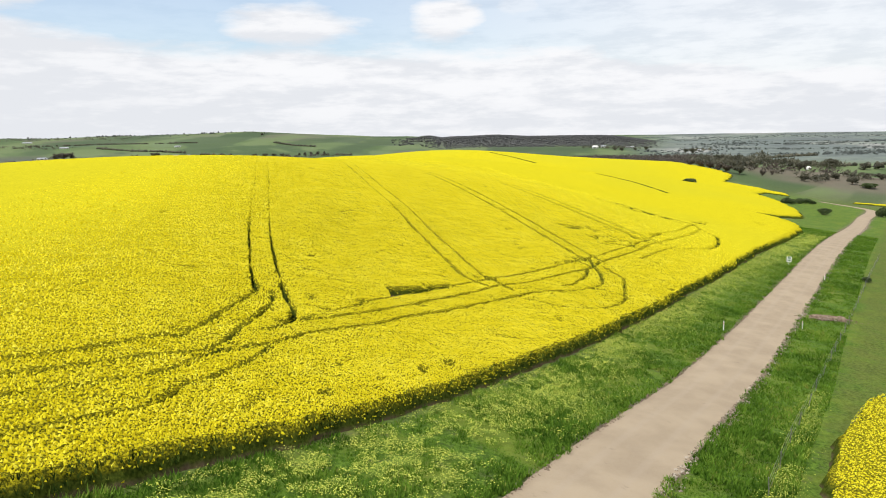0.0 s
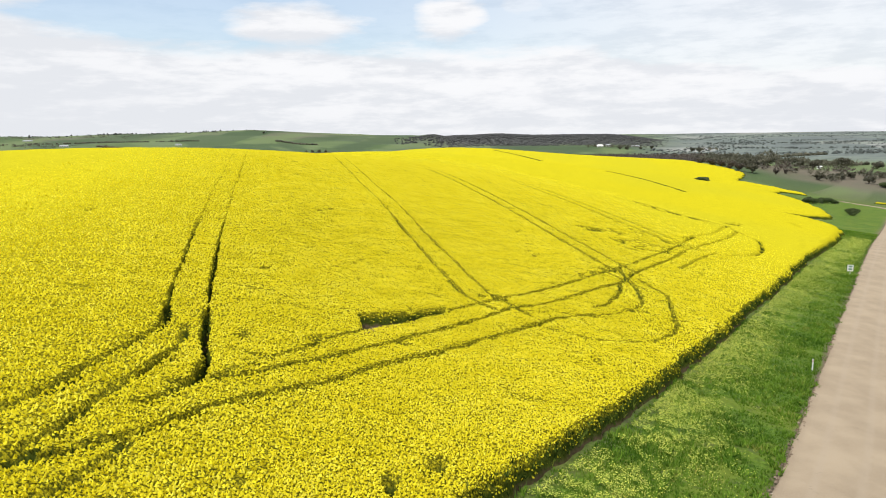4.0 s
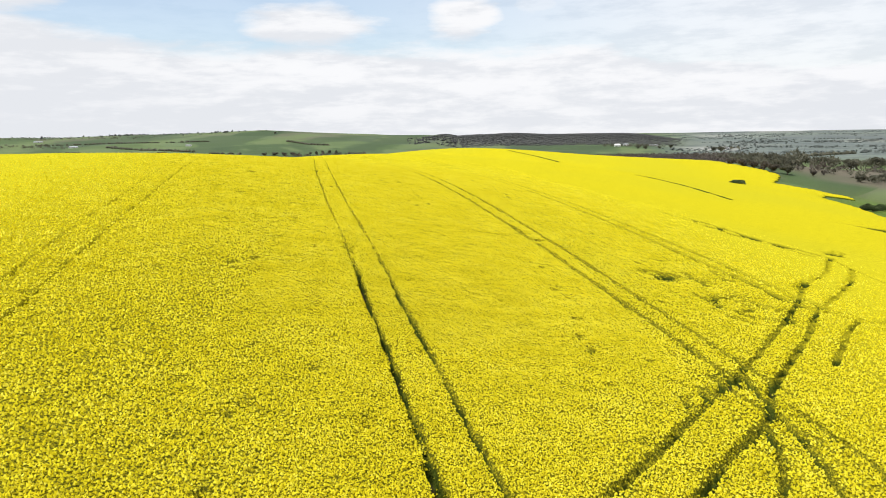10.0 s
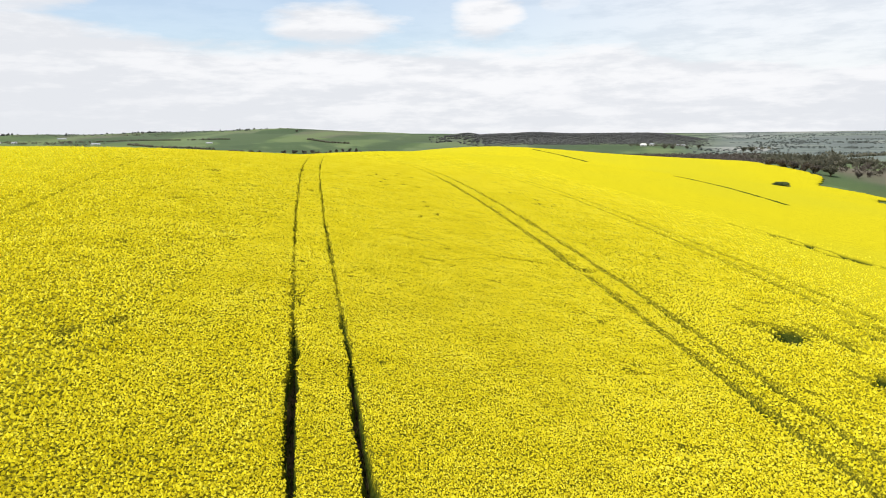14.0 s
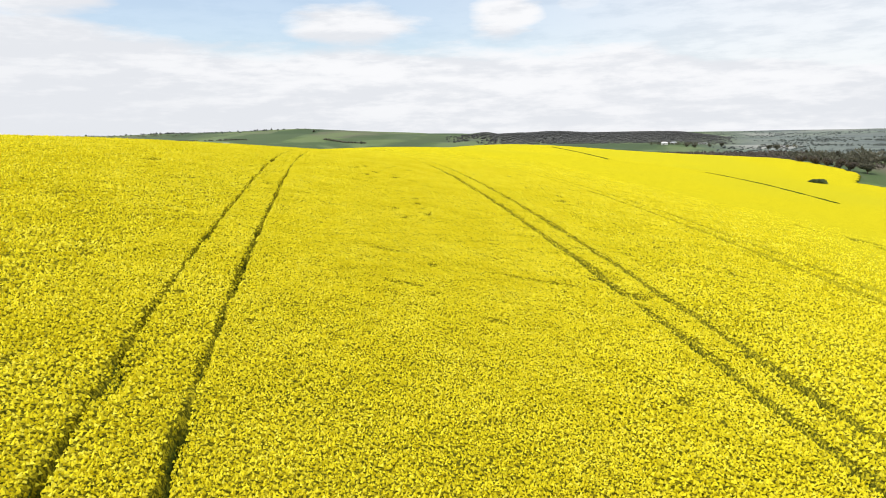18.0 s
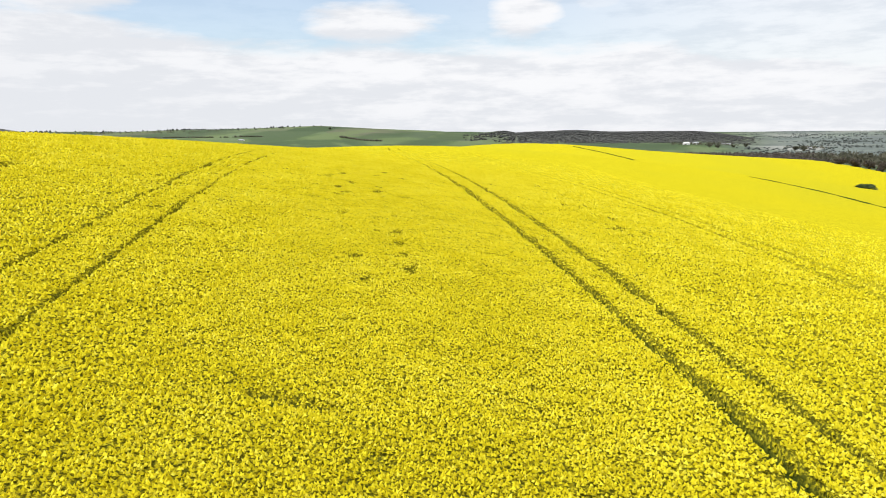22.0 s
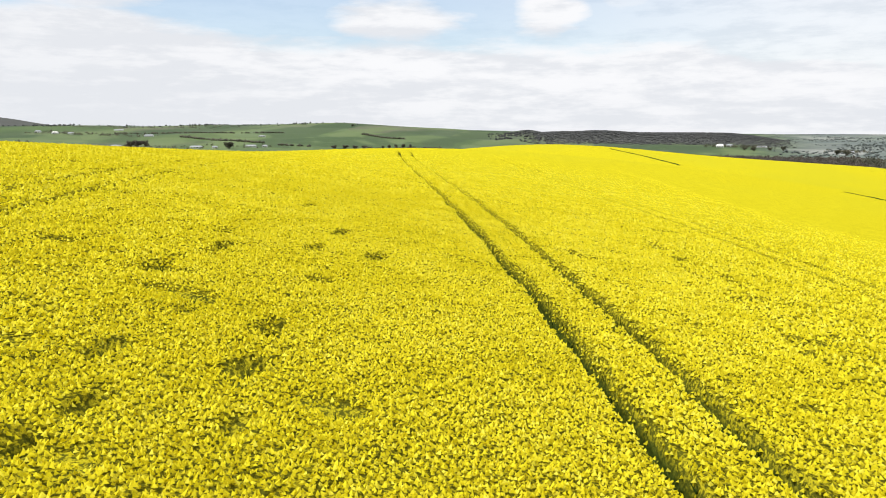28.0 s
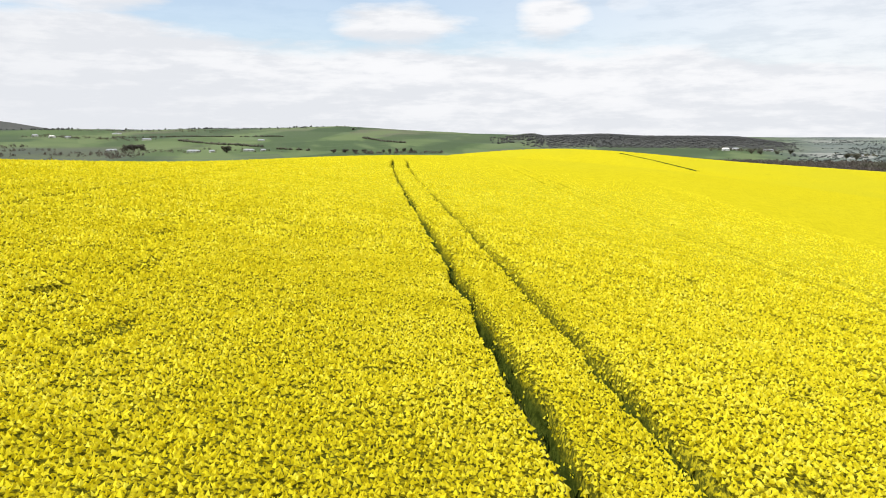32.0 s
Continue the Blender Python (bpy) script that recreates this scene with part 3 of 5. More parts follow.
def raw_mesh(name, verts, faces, mat, smooth=False, **attrs):
    """A mesh from arrays of corners and of faces with one number of corners; attrs are values for each corner."""
    me = bpy.data.meshes.new(name)
    verts, faces = np.asarray(verts, np.float32), np.asarray(faces, np.int32)
    n, k = faces.shape
    me.vertices.add(len(verts))
    me.vertices.foreach_set("co", verts.ravel())
    me.loops.add(n * k)
    me.loops.foreach_set("vertex_index", faces.ravel())
    me.polygons.add(n)
    me.polygons.foreach_set("loop_start", np.arange(0, n * k, k, dtype=np.int32))
    me.polygons.foreach_set("use_smooth", np.full(n, smooth))
    me.update(calc_edges=True)
    for key, values in attrs.items():
        me.attributes.new(key, "FLOAT", "POINT").data.foreach_set("value", np.asarray(values, np.float32).ravel())
    me.materials.append(mat)
    return me


def scatter(name, shape, places, mat, size, yaw=None, tilt=0.0, tone=None, bloom=None):
    """One mesh of many copies of a small shape: its corners and triangles, where each copy stands, and its size (x, y, z)."""
    sv, sf = np.asarray(shape[0], float), np.asarray(shape[1], int)
    n, k = len(places), len(sv)
    yaw = rng.uniform(0, 2 * np.pi, n) if yaw is None else yaw
    size = np.broadcast_to(np.asarray(size, float).reshape(n, -1), (n, 3))
    v = sv[None] * size[:, None] * (1 + rng.uniform(-0.28, 0.28, (n, k, 3)))
    c, s = np.cos(yaw)[:, None], np.sin(yaw)[:, None]
    x, y, z = v[..., 0] * c - v[..., 1] * s, v[..., 0] * s + v[..., 1] * c, v[..., 2]
    lean = rng.normal(0, 1, (2, n)) * tilt
    x, y = x + lean[0][:, None] * z, y + lean[1][:, None] * z
    v = np.stack([x, y, z], -1) + np.asarray(places)[:, None]
    faces = sf[None] + (np.arange(n) * k)[:, None, None]
    tone = rng.uniform(0, 1, n) if tone is None else tone
    extra = {} if bloom is None else {"bloom": np.tile(bloom, n)}
    return raw_mesh(name, v.reshape(-1, 3), faces.reshape(-1, 3), mat, tone=np.repeat(tone, k), **extra)


def part(name, data, parent, label=""):
    ob = new(name, data)
    ob.parent = parent
    return tagged(ob, label)


def bm_mesh(name, bm, mat):
    me = bpy.data.meshes.new(name)
    bm.to_mesh(me)
    bm.free()
    me.materials.append(mat)
    return me


def box_bm(sx, sy, sz, at=(0, 0, 0), bevel=0.0):
    bm = bmesh.new()
    bmesh.ops.create_cube(bm, size=1.0)
    for v in bm.verts:
        v.co = Vector((v.co.x * sx + at[0], v.co.y * sy + at[1], (v.co.z + 0.5) * sz + at[2]))
    if bevel:
        bmesh.ops.bevel(bm, geom=bm.edges[:], offset=bevel, segments=1, affect="EDGES")
    return bm


def side(x, y, outline):
    """Distance to a closed outline, positive inside."""
    pts = np.asarray(outline, float)
    best, inside = np.full(x.shape, 1e9), np.zeros(x.shape, bool)
    for (ax, ay), (bx, by) in zip(pts, np.roll(pts, -1, 0)):
        dx, dy = bx - ax, by - ay
        s = np.clip(((x - ax) * dx + (y - ay) * dy) / (dx * dx + dy * dy), 0, 1)
        best = np.minimum(best, np.hypot(x - ax - s * dx, y - ay - s * dy))
        if ay != by:
            inside ^= ((ay > y) != (by > y)) & (x < (bx - ax) * (y - ay) / (by - ay) + ax)
    return np.where(inside, best, -best)


def along(x, y, line):
    """Distance to an open line, and how far along it the nearest place is."""
    best, run, done = np.full(x.shape, 1e9), np.zeros(x.shape), 0.0
    for (ax, ay), (bx, by) in zip(line, line[1:]):
        dx, dy = bx - ax, by - ay
        length = math.hypot(dx, dy)
        s = np.clip(((x - ax) * dx + (y - ay) * dy) / length**2, 0, 1)
        d = np.hypot(x - ax - s * dx, y - ay - s * dy)
        run = np.where(d < best, done + s * length, run)
        best = np.minimum(best, d)
        done += length
    return best, run


def smooth_line(points, step):
    """A curve through the points, with a corner about every step metres."""
    p = np.asarray(points, float)
    p = np.vstack([2 * p[0] - p[1], p, 2 * p[-1] - p[-2]])
    out = []
    for a, b, c, d in zip(p, p[1:], p[2:], p[3:]):
        n = max(2, int(np.hypot(*(c - b)) / step))
        for s in np.arange(n) / n:
            out.append(0.5 * (2 * b + (c - a) * s + (2 * a - 5 * b + 4 * c - d) * s * s + (3 * b - a - 3 * c + d) * s**3))
    return np.array(out + [p[-2]])


TRACK_LINES = [smooth_line(line, 2.5) for deep, half, line in TRACKS]
HOME_Y = 108.0  # where the columns of the sheet are counted


def tram_mid(k, y):
    return np.interp(y, TRAM_Y, TRAMLINES[k][0])


def crop_stand(x, y):
    """How high the crop stands: 1 in the open field, near 0 in wheel tracks and gaps. Second: bare soil."""
    wob = 0.08 * value_noise(x, y, 1.1, 11) + 0.08 * value_noise(x, y, 0.45, 12)
    deep = np.zeros(x.shape)
    for k, (mids, start, weight, half, (near, gone), fade) in enumerate(TRAMLINES):
        off = (x - tram_mid(k, y)) * 0.97 + 0.09 * value_noise(y, 0 * y + 9 * k, 6.0, 13)
        begun = soft(start - 1, start + 2, y) * soft(346, 326, y) * (1 - 0.9 * fade * soft(start + near, start + gone, y))
        for s in (-0.5, 0.5):
            strong = weight * (0.82 + 0.30 * value_noise(y, 0 * y + 9 * k + 5 * s, 6.0, 14)) + 0.18 * value_noise(y, 0 * y + 9 * k + 5 * s, 1.8, 16)
            wide = half * (1 - 0.5 * fade * soft(start + near, start + gone, y)) * (1 + 0.30 * value_noise(y, 0 * y + 9 * k + 5 * s, 3.0, 27))
            d = np.abs(off - s * GAUGE) + wob
            deep = np.maximum(deep, begun * strong * soft(1.0, 0.45, d / wide))
    for i, line in enumerate(TRACK_LINES):
        lo, hi = line.min(0) - 2, line.max(0) + 2
        near = (x > lo[0]) & (x < hi[0]) & (y > lo[1]) & (y < hi[1])
        if near.any():
            d, run = along(x[near], y[near], line)
            deepest, wide, _ = TRACKS[i]
            strong = deepest * (0.88 + 0.25 * value_noise(run, 0 * run + i, 5.0, 15) + 0.15 * value_noise(run, 0 * run + i, 1.7, 16))
            deep[near] = np.maximum(deep[near], strong * soft(1.12 * wide, 0.45 * wide, d + wob[near]))
    for gx, gy, gr in (*GAPS, *GAPS_EAST, *GAPS_WEST):
        near = (np.abs(x - gx) < 3) & (np.abs(y - gy) < 3)
        if near.any():
            d = np.hypot(1.15 * (x[near] - gx), 0.62 * (y[near] - gy)) + 2.8 * wob[near]
            deep[near] = np.maximum(deep[near], 0.86 * soft(gr * 1.25, gr * 0.4, d))
    for ax, ay, bx, by in SCARS:
        near = (x > min(ax, bx) - 2) & (x < max(ax, bx) + 2) & (y > min(ay, by) - 2) & (y < max(ay, by) + 2)
        if near.any():
            d, _ = along(x[near], y[near], ((ax, ay), (bx, by)))
            deep[near] = np.maximum(deep[near], 0.9 * soft(0.55, 0.2, d + 2.5 * wob[near]))
    # trampled marks at the mouth of the eastern tramlines, and thin spots all over
    trample = soft(11, 5, np.hypot(x - 30, (y - 128) * 0.8)) * soft(0.80, 0.96, 1 - np.abs(value_noise(x, y, 2.6, 17))) * soft(-0.3, 0.2, value_noise(x, y, 4.0, 18))
    spots = soft(0.80, 0.97, value_noise(x, y, 1.9, 19)) * 0.24 + soft(0.5, 0.9, value_noise(x, y, 6.0, 20)) * soft(0.55, 0.9, value_noise(x, y, 1.2, 25)) * 0.30
    deep = np.maximum(deep, np.maximum(0.85 * trample, spots))
    bare = soft(-0.15, 0.25, side(x, y, BARE) + wob)
    return 1 - np.clip(np.maximum(deep, bare), 0, 1), bare


def from_strip(x, y):
    """Distance to the middle of the strip up the hill that is built finest."""
    return np.abs(x - strip_mid(y))


def strip_mid(y):
    return np.interp(y, (0, 60, 100, 150, 200, 240, 345), (0.0, 1.5, 2.5, -1.0, -8.0, -13.0, -28.0))


def crop_sheet(name, us, ys, lean, outline, reach):
    """The canopy of a crop field as one sheet with its tracks pressed into it."""
    u, y = np.meshgrid(us, ys)
    x = u
    if lean:
        home = [tram_mid(k, HOME_Y) for k in range(len(TRAMLINES))]
        x = np.array([us + np.interp(us, home, [tram_mid(k, v) - h for k, h in enumerate(home)]) for v in ys])
    inside = side(x, y, outline)
    ragged = inside + 0.22 * value_noise(x, y, 0.9, 21) + 0.3 * value_noise(x, y, 3.5, 22)
    stand, bare = crop_stand(x, y)
    stand = stand * soft(-0.08, 0.30, ragged)
    lift = CROP * np.maximum(stand, 0.05) + (0.05 * value_noise(x, y, 1.7, 23) + 0.05 * value_noise(x, y, 0.7, 24)) * stand
    lift = np.where(ragged < -0.08, np.maximum(-0.6, 0.5 * ragged), lift)
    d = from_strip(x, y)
    # how far the sheet is sunk and takes the painted gap shade
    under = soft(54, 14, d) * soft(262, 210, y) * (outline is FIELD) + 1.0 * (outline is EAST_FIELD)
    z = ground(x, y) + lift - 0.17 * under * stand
    rows, cols = x.shape
    i = np.arange(rows * cols).reshape(rows, cols)
    quads = np.stack([i[:-1, :-1], i[:-1, 1:], i[1:, 1:], i[1:, :-1]], -1).reshape(-1, 4)
    quads = quads[(ragged.ravel()[quads].max(1) > -reach)]
    used, again = np.unique(quads, return_inverse=True)
    quads = again.reshape(-1, 4)
    flat = lambda a: a.ravel()[used]
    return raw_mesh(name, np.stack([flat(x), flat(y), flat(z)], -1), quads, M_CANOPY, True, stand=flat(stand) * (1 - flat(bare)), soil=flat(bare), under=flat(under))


# ---- ground: one sheet to the horizon ----
ROAD_LINE = smooth_line(ROAD, 3.0)
HALF_ROAD = 2.5


def land():
    ang = np.radians(np.concatenate([np.arange(-60, 60, 0.5), np.arange(60, 300, 1.6)]))
    rad = np.concatenate([[0.02, 0.6], 1.6 * 1.042 ** np.arange(0, 196)])
    rad = rad[rad < 4900]
    rad = np.append(rad, 4900)
    r, a = np.meshgrid(rad, ang, indexing="ij")
    x, y = 12 + r * np.sin(a), 48 + r * np.cos(a)
    z = ground(x, y)
    road, _ = along(x, y, ROAD_LINE)
    z = z - 0.12 * soft(3.7, 2.2, road) + 0.12 * value_noise(x, y, 9, 32) * soft(3.1, 5.5, road) * soft(400, 200, r)
    rows, cols = x.shape
    i = np.arange(rows * cols).reshape(rows, cols)
    nxt = np.roll(i, -1, 1)
    quads = np.stack([i[:-1], i[1:], nxt[1:], nxt[:-1]], -1).reshape(-1, 4)[:, ::-1]
    rr, az = np.hypot(x, y - 100), np.degrees(np.arctan2(-x, y - 100))
    wood = soft(4.0, -1.5, az + 1.2 * value_noise(x, y, 150, 39)) * soft(-18, -14, az) * soft(1900, 2000, rr) * soft(2750, 2500, rr)
    wood = np.maximum(wood, soft(-9, -12, az) * soft(-24, -20, az) * soft(980, 1040, rr) * soft(1400, 1330, rr))
    wood = np.maximum(wood, 0.6 * soft(28, 31, az) * soft(1250, 1320, rr) * soft(1750, 1650, rr))
    # farthest ridge in the west: same grey tone, as haze painted on the land
    wood = np.maximum(wood, soft(31, 33, az) * soft(3000, 3400, rr))
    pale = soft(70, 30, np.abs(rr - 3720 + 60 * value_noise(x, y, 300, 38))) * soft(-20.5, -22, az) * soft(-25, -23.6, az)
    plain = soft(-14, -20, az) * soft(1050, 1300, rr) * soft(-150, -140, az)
    bare = soft(125, 80, np.hypot(x - 365, (y - 740) * 0.62) + 22 * value_noise(x, y, 40, 33))
    verge = soft(600, 330, np.hypot(x - 40, y - 80))
    edge = side(x, y, FIELD)
    strip = soft(-1.5, -0.6, edge + 0.4 * value_noise(x, y, 1.3, 34)) * 0.22
    soil = np.maximum(strip, soft(3.05, 2.6, road + 0.25 * value_noise(x, y, 0.9, 35)))
    east_of = (x - np.interp(y, [k[1] for k in ROAD], [k[0] for k in ROAD])) * 0.84
    dull = soft(7.5, 9.5, east_of + value_noise(x, y, 3.0, 37))
    # slanting bands that carry the painted light and dark slopes of the folds
    sunlit = value_noise(az + (rr - 1500) * 0.006, rr * 0.0055, 3.0, 45) + 0.4 * value_noise(az - (rr - 1500) * 0.004, rr * 0.01, 1.3, 46)
    me = raw_mesh("ground", np.stack([x, y, z], -1).reshape(-1, 3), quads, M_LAND, True, wood=wood, plain=plain, bare=bare, verge=verge, soil=soil, dull=dull, pale=pale, sunlit=sunlit)
    tagged(new("ground", me), "rolling green pasture land with grassy verges and distant paddocks", "ground", kind="structure")


def road():
    line = smooth_line(ROAD, 0.8)
    tan = np.gradient(line, axis=0)
    tan /= np.hypot(tan[:, 0], tan[:, 1])[:, None]
    nor = np.stack([tan[:, 1], -tan[:, 0]], -1)
    cross = np.concatenate([[-1.12, -1.04], np.linspace(-1, 1, 23), [1.04, 1.12]])
    run = np.cumsum(np.hypot(*np.gradient(line, axis=0).T))
    wide = HALF_ROAD + 0.14 * value_noise(run, 0 * run, 14.0, 41)[:, None] + np.zeros(len(cross))
    off = cross[None] * wide + 0.09 * value_noise(run[:, None] + 0 * cross, np.sign(cross)[None] * 50 + 0 * run[:, None], 1.3, 42) * (np.abs(cross) > 0.9)
    x, y = line[:, :1] + nor[:, :1] * off, line[:, 1:] + nor[:, 1:] * off
    rut = np.exp(-((np.abs(cross) - 0.42) / 0.14) ** 2)[None] + 0 * x
    crown = 0.10 * (1 - cross**2)[None] - 0.03 * rut + 0.05 * np.exp(-((np.abs(cross) - 1.0) / 0.05) ** 2)[None]
    rough = 0.02 * value_noise(x, y, 0.6, 43) + 0.02 * value_noise(x, y, 2.0, 44)
    z = ground(x, y) + crown + rough - 0.28 * soft(1.03, 1.11, np.abs(cross))[None]
    rows, cols = x.shape
    i = np.arange(rows * cols).reshape(rows, cols)
    quads = np.stack([i[:-1, :-1], i[:-1, 1:], i[1:, 1:], i[1:, :-1]], -1).reshape(-1, 4)[:, ::-1]
    me = raw_mesh("road", np.stack([x, y, z], -1).reshape(-1, 3), quads, M_ROAD, True, across=np.broadcast_to(np.where(cross < 0, 1.1 + cross, 1.0)[None], x.shape), rut=rut)
    tagged(new("road", me), "pale brown unsealed gravel road with crumbling edges", "road", kind="structure")


land()
road()

# ---- the canola ----
fine_u = np.arange(-46, 84, 0.42)
marks = [tram_mid(k, HOME_Y) + s * GAUGE / 2 * 1.03 + d for k in range(len(TRAMLINES)) for s in (-1, 1) for d in (-0.6, -0.42, -0.22, 0, 0.22, 0.42, 0.6)]
US = np.unique(np.round(np.concatenate([np.arange(-250, -46, 3.0), fine_u, np.arange(84, 170, 1.3), np.arange(170, 400, 3.0), marks]), 2))
YS = np.concatenate([np.arange(-60, 16, 1.2), np.arange(16, 172, 0.42), np.arange(172, 262, 0.8), np.arange(262, 480, 2.4), np.arange(480, 745, 4.0)])
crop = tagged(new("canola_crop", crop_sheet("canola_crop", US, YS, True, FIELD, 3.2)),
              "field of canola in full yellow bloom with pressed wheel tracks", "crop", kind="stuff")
east = tagged(new("canola_crop", crop_sheet("canola_crop", np.arange(-20, 62, 0.6), np.arange(-6, 70, 0.6), False, EAST_FIELD, 1.0)),
              "corner of a second yellow canola field beyond the road", "crop", kind="stuff")
distant = tagged(new("canola_crop", crop_sheet("canola_crop", np.arange(250, 370, 3.0), np.arange(440, 490, 2.0), False, FAR_FIELD, 3.0)),
                 "distant narrow strip of yellow canola on the slope", "crop", kind="stuff")

DOME = ([(-1.05, -0.7, -0.55), (1.05, -0.65, -0.6), (0, 1.15, -0.5), (0.05, 0, 0.7)], [(0, 1, 3), (1, 2, 3), (2, 0, 3)])
LEAVES = ([(-0.2, 0, 0), (0.2, 0, 0), (0.9, 0.3, 0.9), (0, -0.2, 0), (0, 0.2, 0), (-0.7, 0.5, 1.0), (0.15, 0.15, 0), (-0.15, -0.15, 0), (0.1, -0.9, 0.8)],
          [(0, 1, 2), (3, 4, 5), (6, 7, 8)])


def spread(n, x0, x1, y0, y1):
    return rng.uniform(x0, x1, n), rng.uniform(y0, y1, n)


def flower_heads():
    """Flower heads of the crop, one in each cell of a loose grid, finest along the strip from the road up the hill."""
    bands = ((0, 7, 22, 100, 0.110), (0, 7, 100, 225, 0.086), (7, 15, 22, 100, 0.135), (7, 15, 100, 225, 0.112), (15, 28, 22, 225, 0.18), (28, 43, 30, 225, 0.25), (43, 64, 35, 225, 0.36),
             (0, 26, 225, 262, 0.175), (26, 52, 225, 262, 0.28), (0, 46, 262, 335, 0.32))
    for lo, hi, south, north, step in bands:
        grid_d, grid_y = np.arange(lo, hi, step), np.arange(south, north, step)
        d, y = (a.ravel() for a in np.meshgrid(np.concatenate([-grid_d[::-1] - step, grid_d]), grid_y))
        d, y = d + rng.uniform(0.03, 0.97, d.shape) * step, y + rng.uniform(-0.47, 0.47, y.shape) * step
        x = strip_mid(y) + d
        keep = rng.uniform(0, 1, len(x)) < (0.96 + 0.10 * value_noise(x, y, 0.9, 51) + 0.06 * value_noise(x, y, 5, 52)) * soft(65, 36, np.abs(d)) * soft(338, 265, y)
        x, y = x[keep], y[keep]
        inside = side(x, y, FIELD) + 0.22 * value_noise(x, y, 0.9, 21) + 0.3 * value_noise(x, y, 3.5, 22)
        keep = inside > -0.05
        x, y, inside = x[keep], y[keep], inside[keep]
        stand, bare = crop_stand(x, y)
        stand = stand * soft(-0.08, 0.30, inside)
        luck = rng.uniform(0, 1, len(x))
        keep = (stand > np.where(inside < 0.45, 0.12 + 0.30 * luck, 0.30 + 0.40 * luck)) | ((luck < 0.08) & (stand > 0.05) & (bare < 0.5) & (inside > 0.6))
        x, y, stand = x[keep], y[keep], stand[keep]
        n = len(x)
        z = ground(x, y) + CROP * np.maximum(stand, 0.28) + 0.05 * value_noise(x, y, 1.7, 23) + 0.05 * value_noise(x, y, 0.7, 24) + rng.normal(-0.03, 0.045, n)
        wide = np.minimum(step, 0.05 + 0.55 * step) * rng.uniform(0.36, 0.58, n)
        size = np.stack([wide, wide * rng.uniform(0.85, 1.2, n), (0.020 + 0.42 * step) * rng.uniform(0.6, 1.35, n)], -1)
        tone = np.clip(0.5 + 0.22 * value_noise(x, y, 2.2, 53) + rng.normal(0, 0.30, n), 0, 1)
        # last values: base corners get the painted shading, the tip stays clear
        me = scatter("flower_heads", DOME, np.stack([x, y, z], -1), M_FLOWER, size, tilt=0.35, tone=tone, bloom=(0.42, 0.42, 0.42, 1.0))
        tagged(part("flower_heads", me, crop, "small bright yellow canola flower heads"), kind="stuff")


def crop_leaves():
    """Green stems and leaves that show in the tracks, in gaps and along the field's edge."""
    x, y = spread(1500000, -46, 66, 16, 232)
    inside = side(x, y, FIELD)
    stand, bare = crop_stand(x, y)
    keep = (inside > -0.18) & ((stand < 0.8) | (inside < 0.4)) & (rng.uniform(0, 1, len(x)) > 0.75 * bare) & (rng.uniform(0, 1, len(x)) < 0.55)
    x, y, stand = x[keep], y[keep], stand[keep]
    n = len(x)
    z = ground(x, y) + CROP * stand * rng.uniform(0.2, 0.9, n)
    tall = rng.uniform(0.15, 0.42, n)
    me = scatter("stems", LEAVES, np.stack([x, y, z], -1), M_STEM, np.stack([tall * 0.4, tall * 0.4, tall], -1), tilt=0.2)
    tagged(part("stems", me, crop, "dark green canola stems and leaves"), kind="stuff")


def east_heads():
    n = 60000
    x, y = spread(n, 10, 48, 8, 56)
    keep = side(x, y, EAST_FIELD) > 0.25
    x, y = x[keep], y[keep]
    n = len(x)
    z = ground(x, y) + CROP + 0.05 * value_noise(x, y, 1.7, 23) + 0.05 * value_noise(x, y, 0.7, 24) + rng.normal(0.02, 0.04, n)
    wide = rng.uniform(0.035, 0.058, n)
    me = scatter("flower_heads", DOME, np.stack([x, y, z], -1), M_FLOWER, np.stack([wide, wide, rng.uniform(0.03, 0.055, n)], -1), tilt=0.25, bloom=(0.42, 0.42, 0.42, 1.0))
    tagged(part("flower_heads", me, east, "small bright yellow canola flower heads"), kind="stuff")


flower_heads()
crop_leaves()
east_heads()


def contour_bank(line, wide):
    """A low weedy bank that crosses the far field as a dark line."""
    run = smooth_line(line, 2.0)
    tan = np.gradient(run, axis=0)
    tan /= np.hypot(tan[:, 0], tan[:, 1])[:, None]
    rows = []
    for s, h in ((-1, -0.35), (-0.4, 0.12), (0.3, 0.2), (1, -0.35)):
        x, y = run[:, 0] + tan[:, 1] * s * wide, run[:, 1] - tan[:, 0] * s * wide
        rows.append(np.stack([x, y, canopy(x, y) + h + 0.12 * value_noise(x, y, 3.0, 91)], -1))
    v = np.stack(rows, 1)
    i = np.arange(len(run) * 4).reshape(-1, 4)
    quads = np.stack([i[:-1, :-1], i[1:, :-1], i[1:, 1:], i[:-1, 1:]], -1).reshape(-1, 4)
    tagged(new("contour_bank", raw_mesh("contour_bank", v.reshape(-1, 3), quads, M_STEM, True, tone=np.full(v.size // 3, 0.35))),
           "low dark grassy contour bank across the canola field", "bank", "contour banks")


contour_bank(((48, 697), (56, 680), (66, 656), (76, 622), (80, 602)), 1.8)
contour_bank(((84, 384), (91, 367), (96, 347), (98, 326), (98.6, 307)), 1.3)

# ---- verges: grass, weeds and loose stones ----
BLADES = ([(-0.12, 0, 0), (0.12, 0, 0), (0.35, 0.25, 1), (0, -0.12, 0), (0, 0.12, 0), (-0.4, 0.1, 0.85), (-0.1, 0.08, 0), (0.1, -0.08, 0), (0.05, -0.45, 0.7)],
          [(0, 1, 2), (3, 4, 5), (6, 7, 8)])


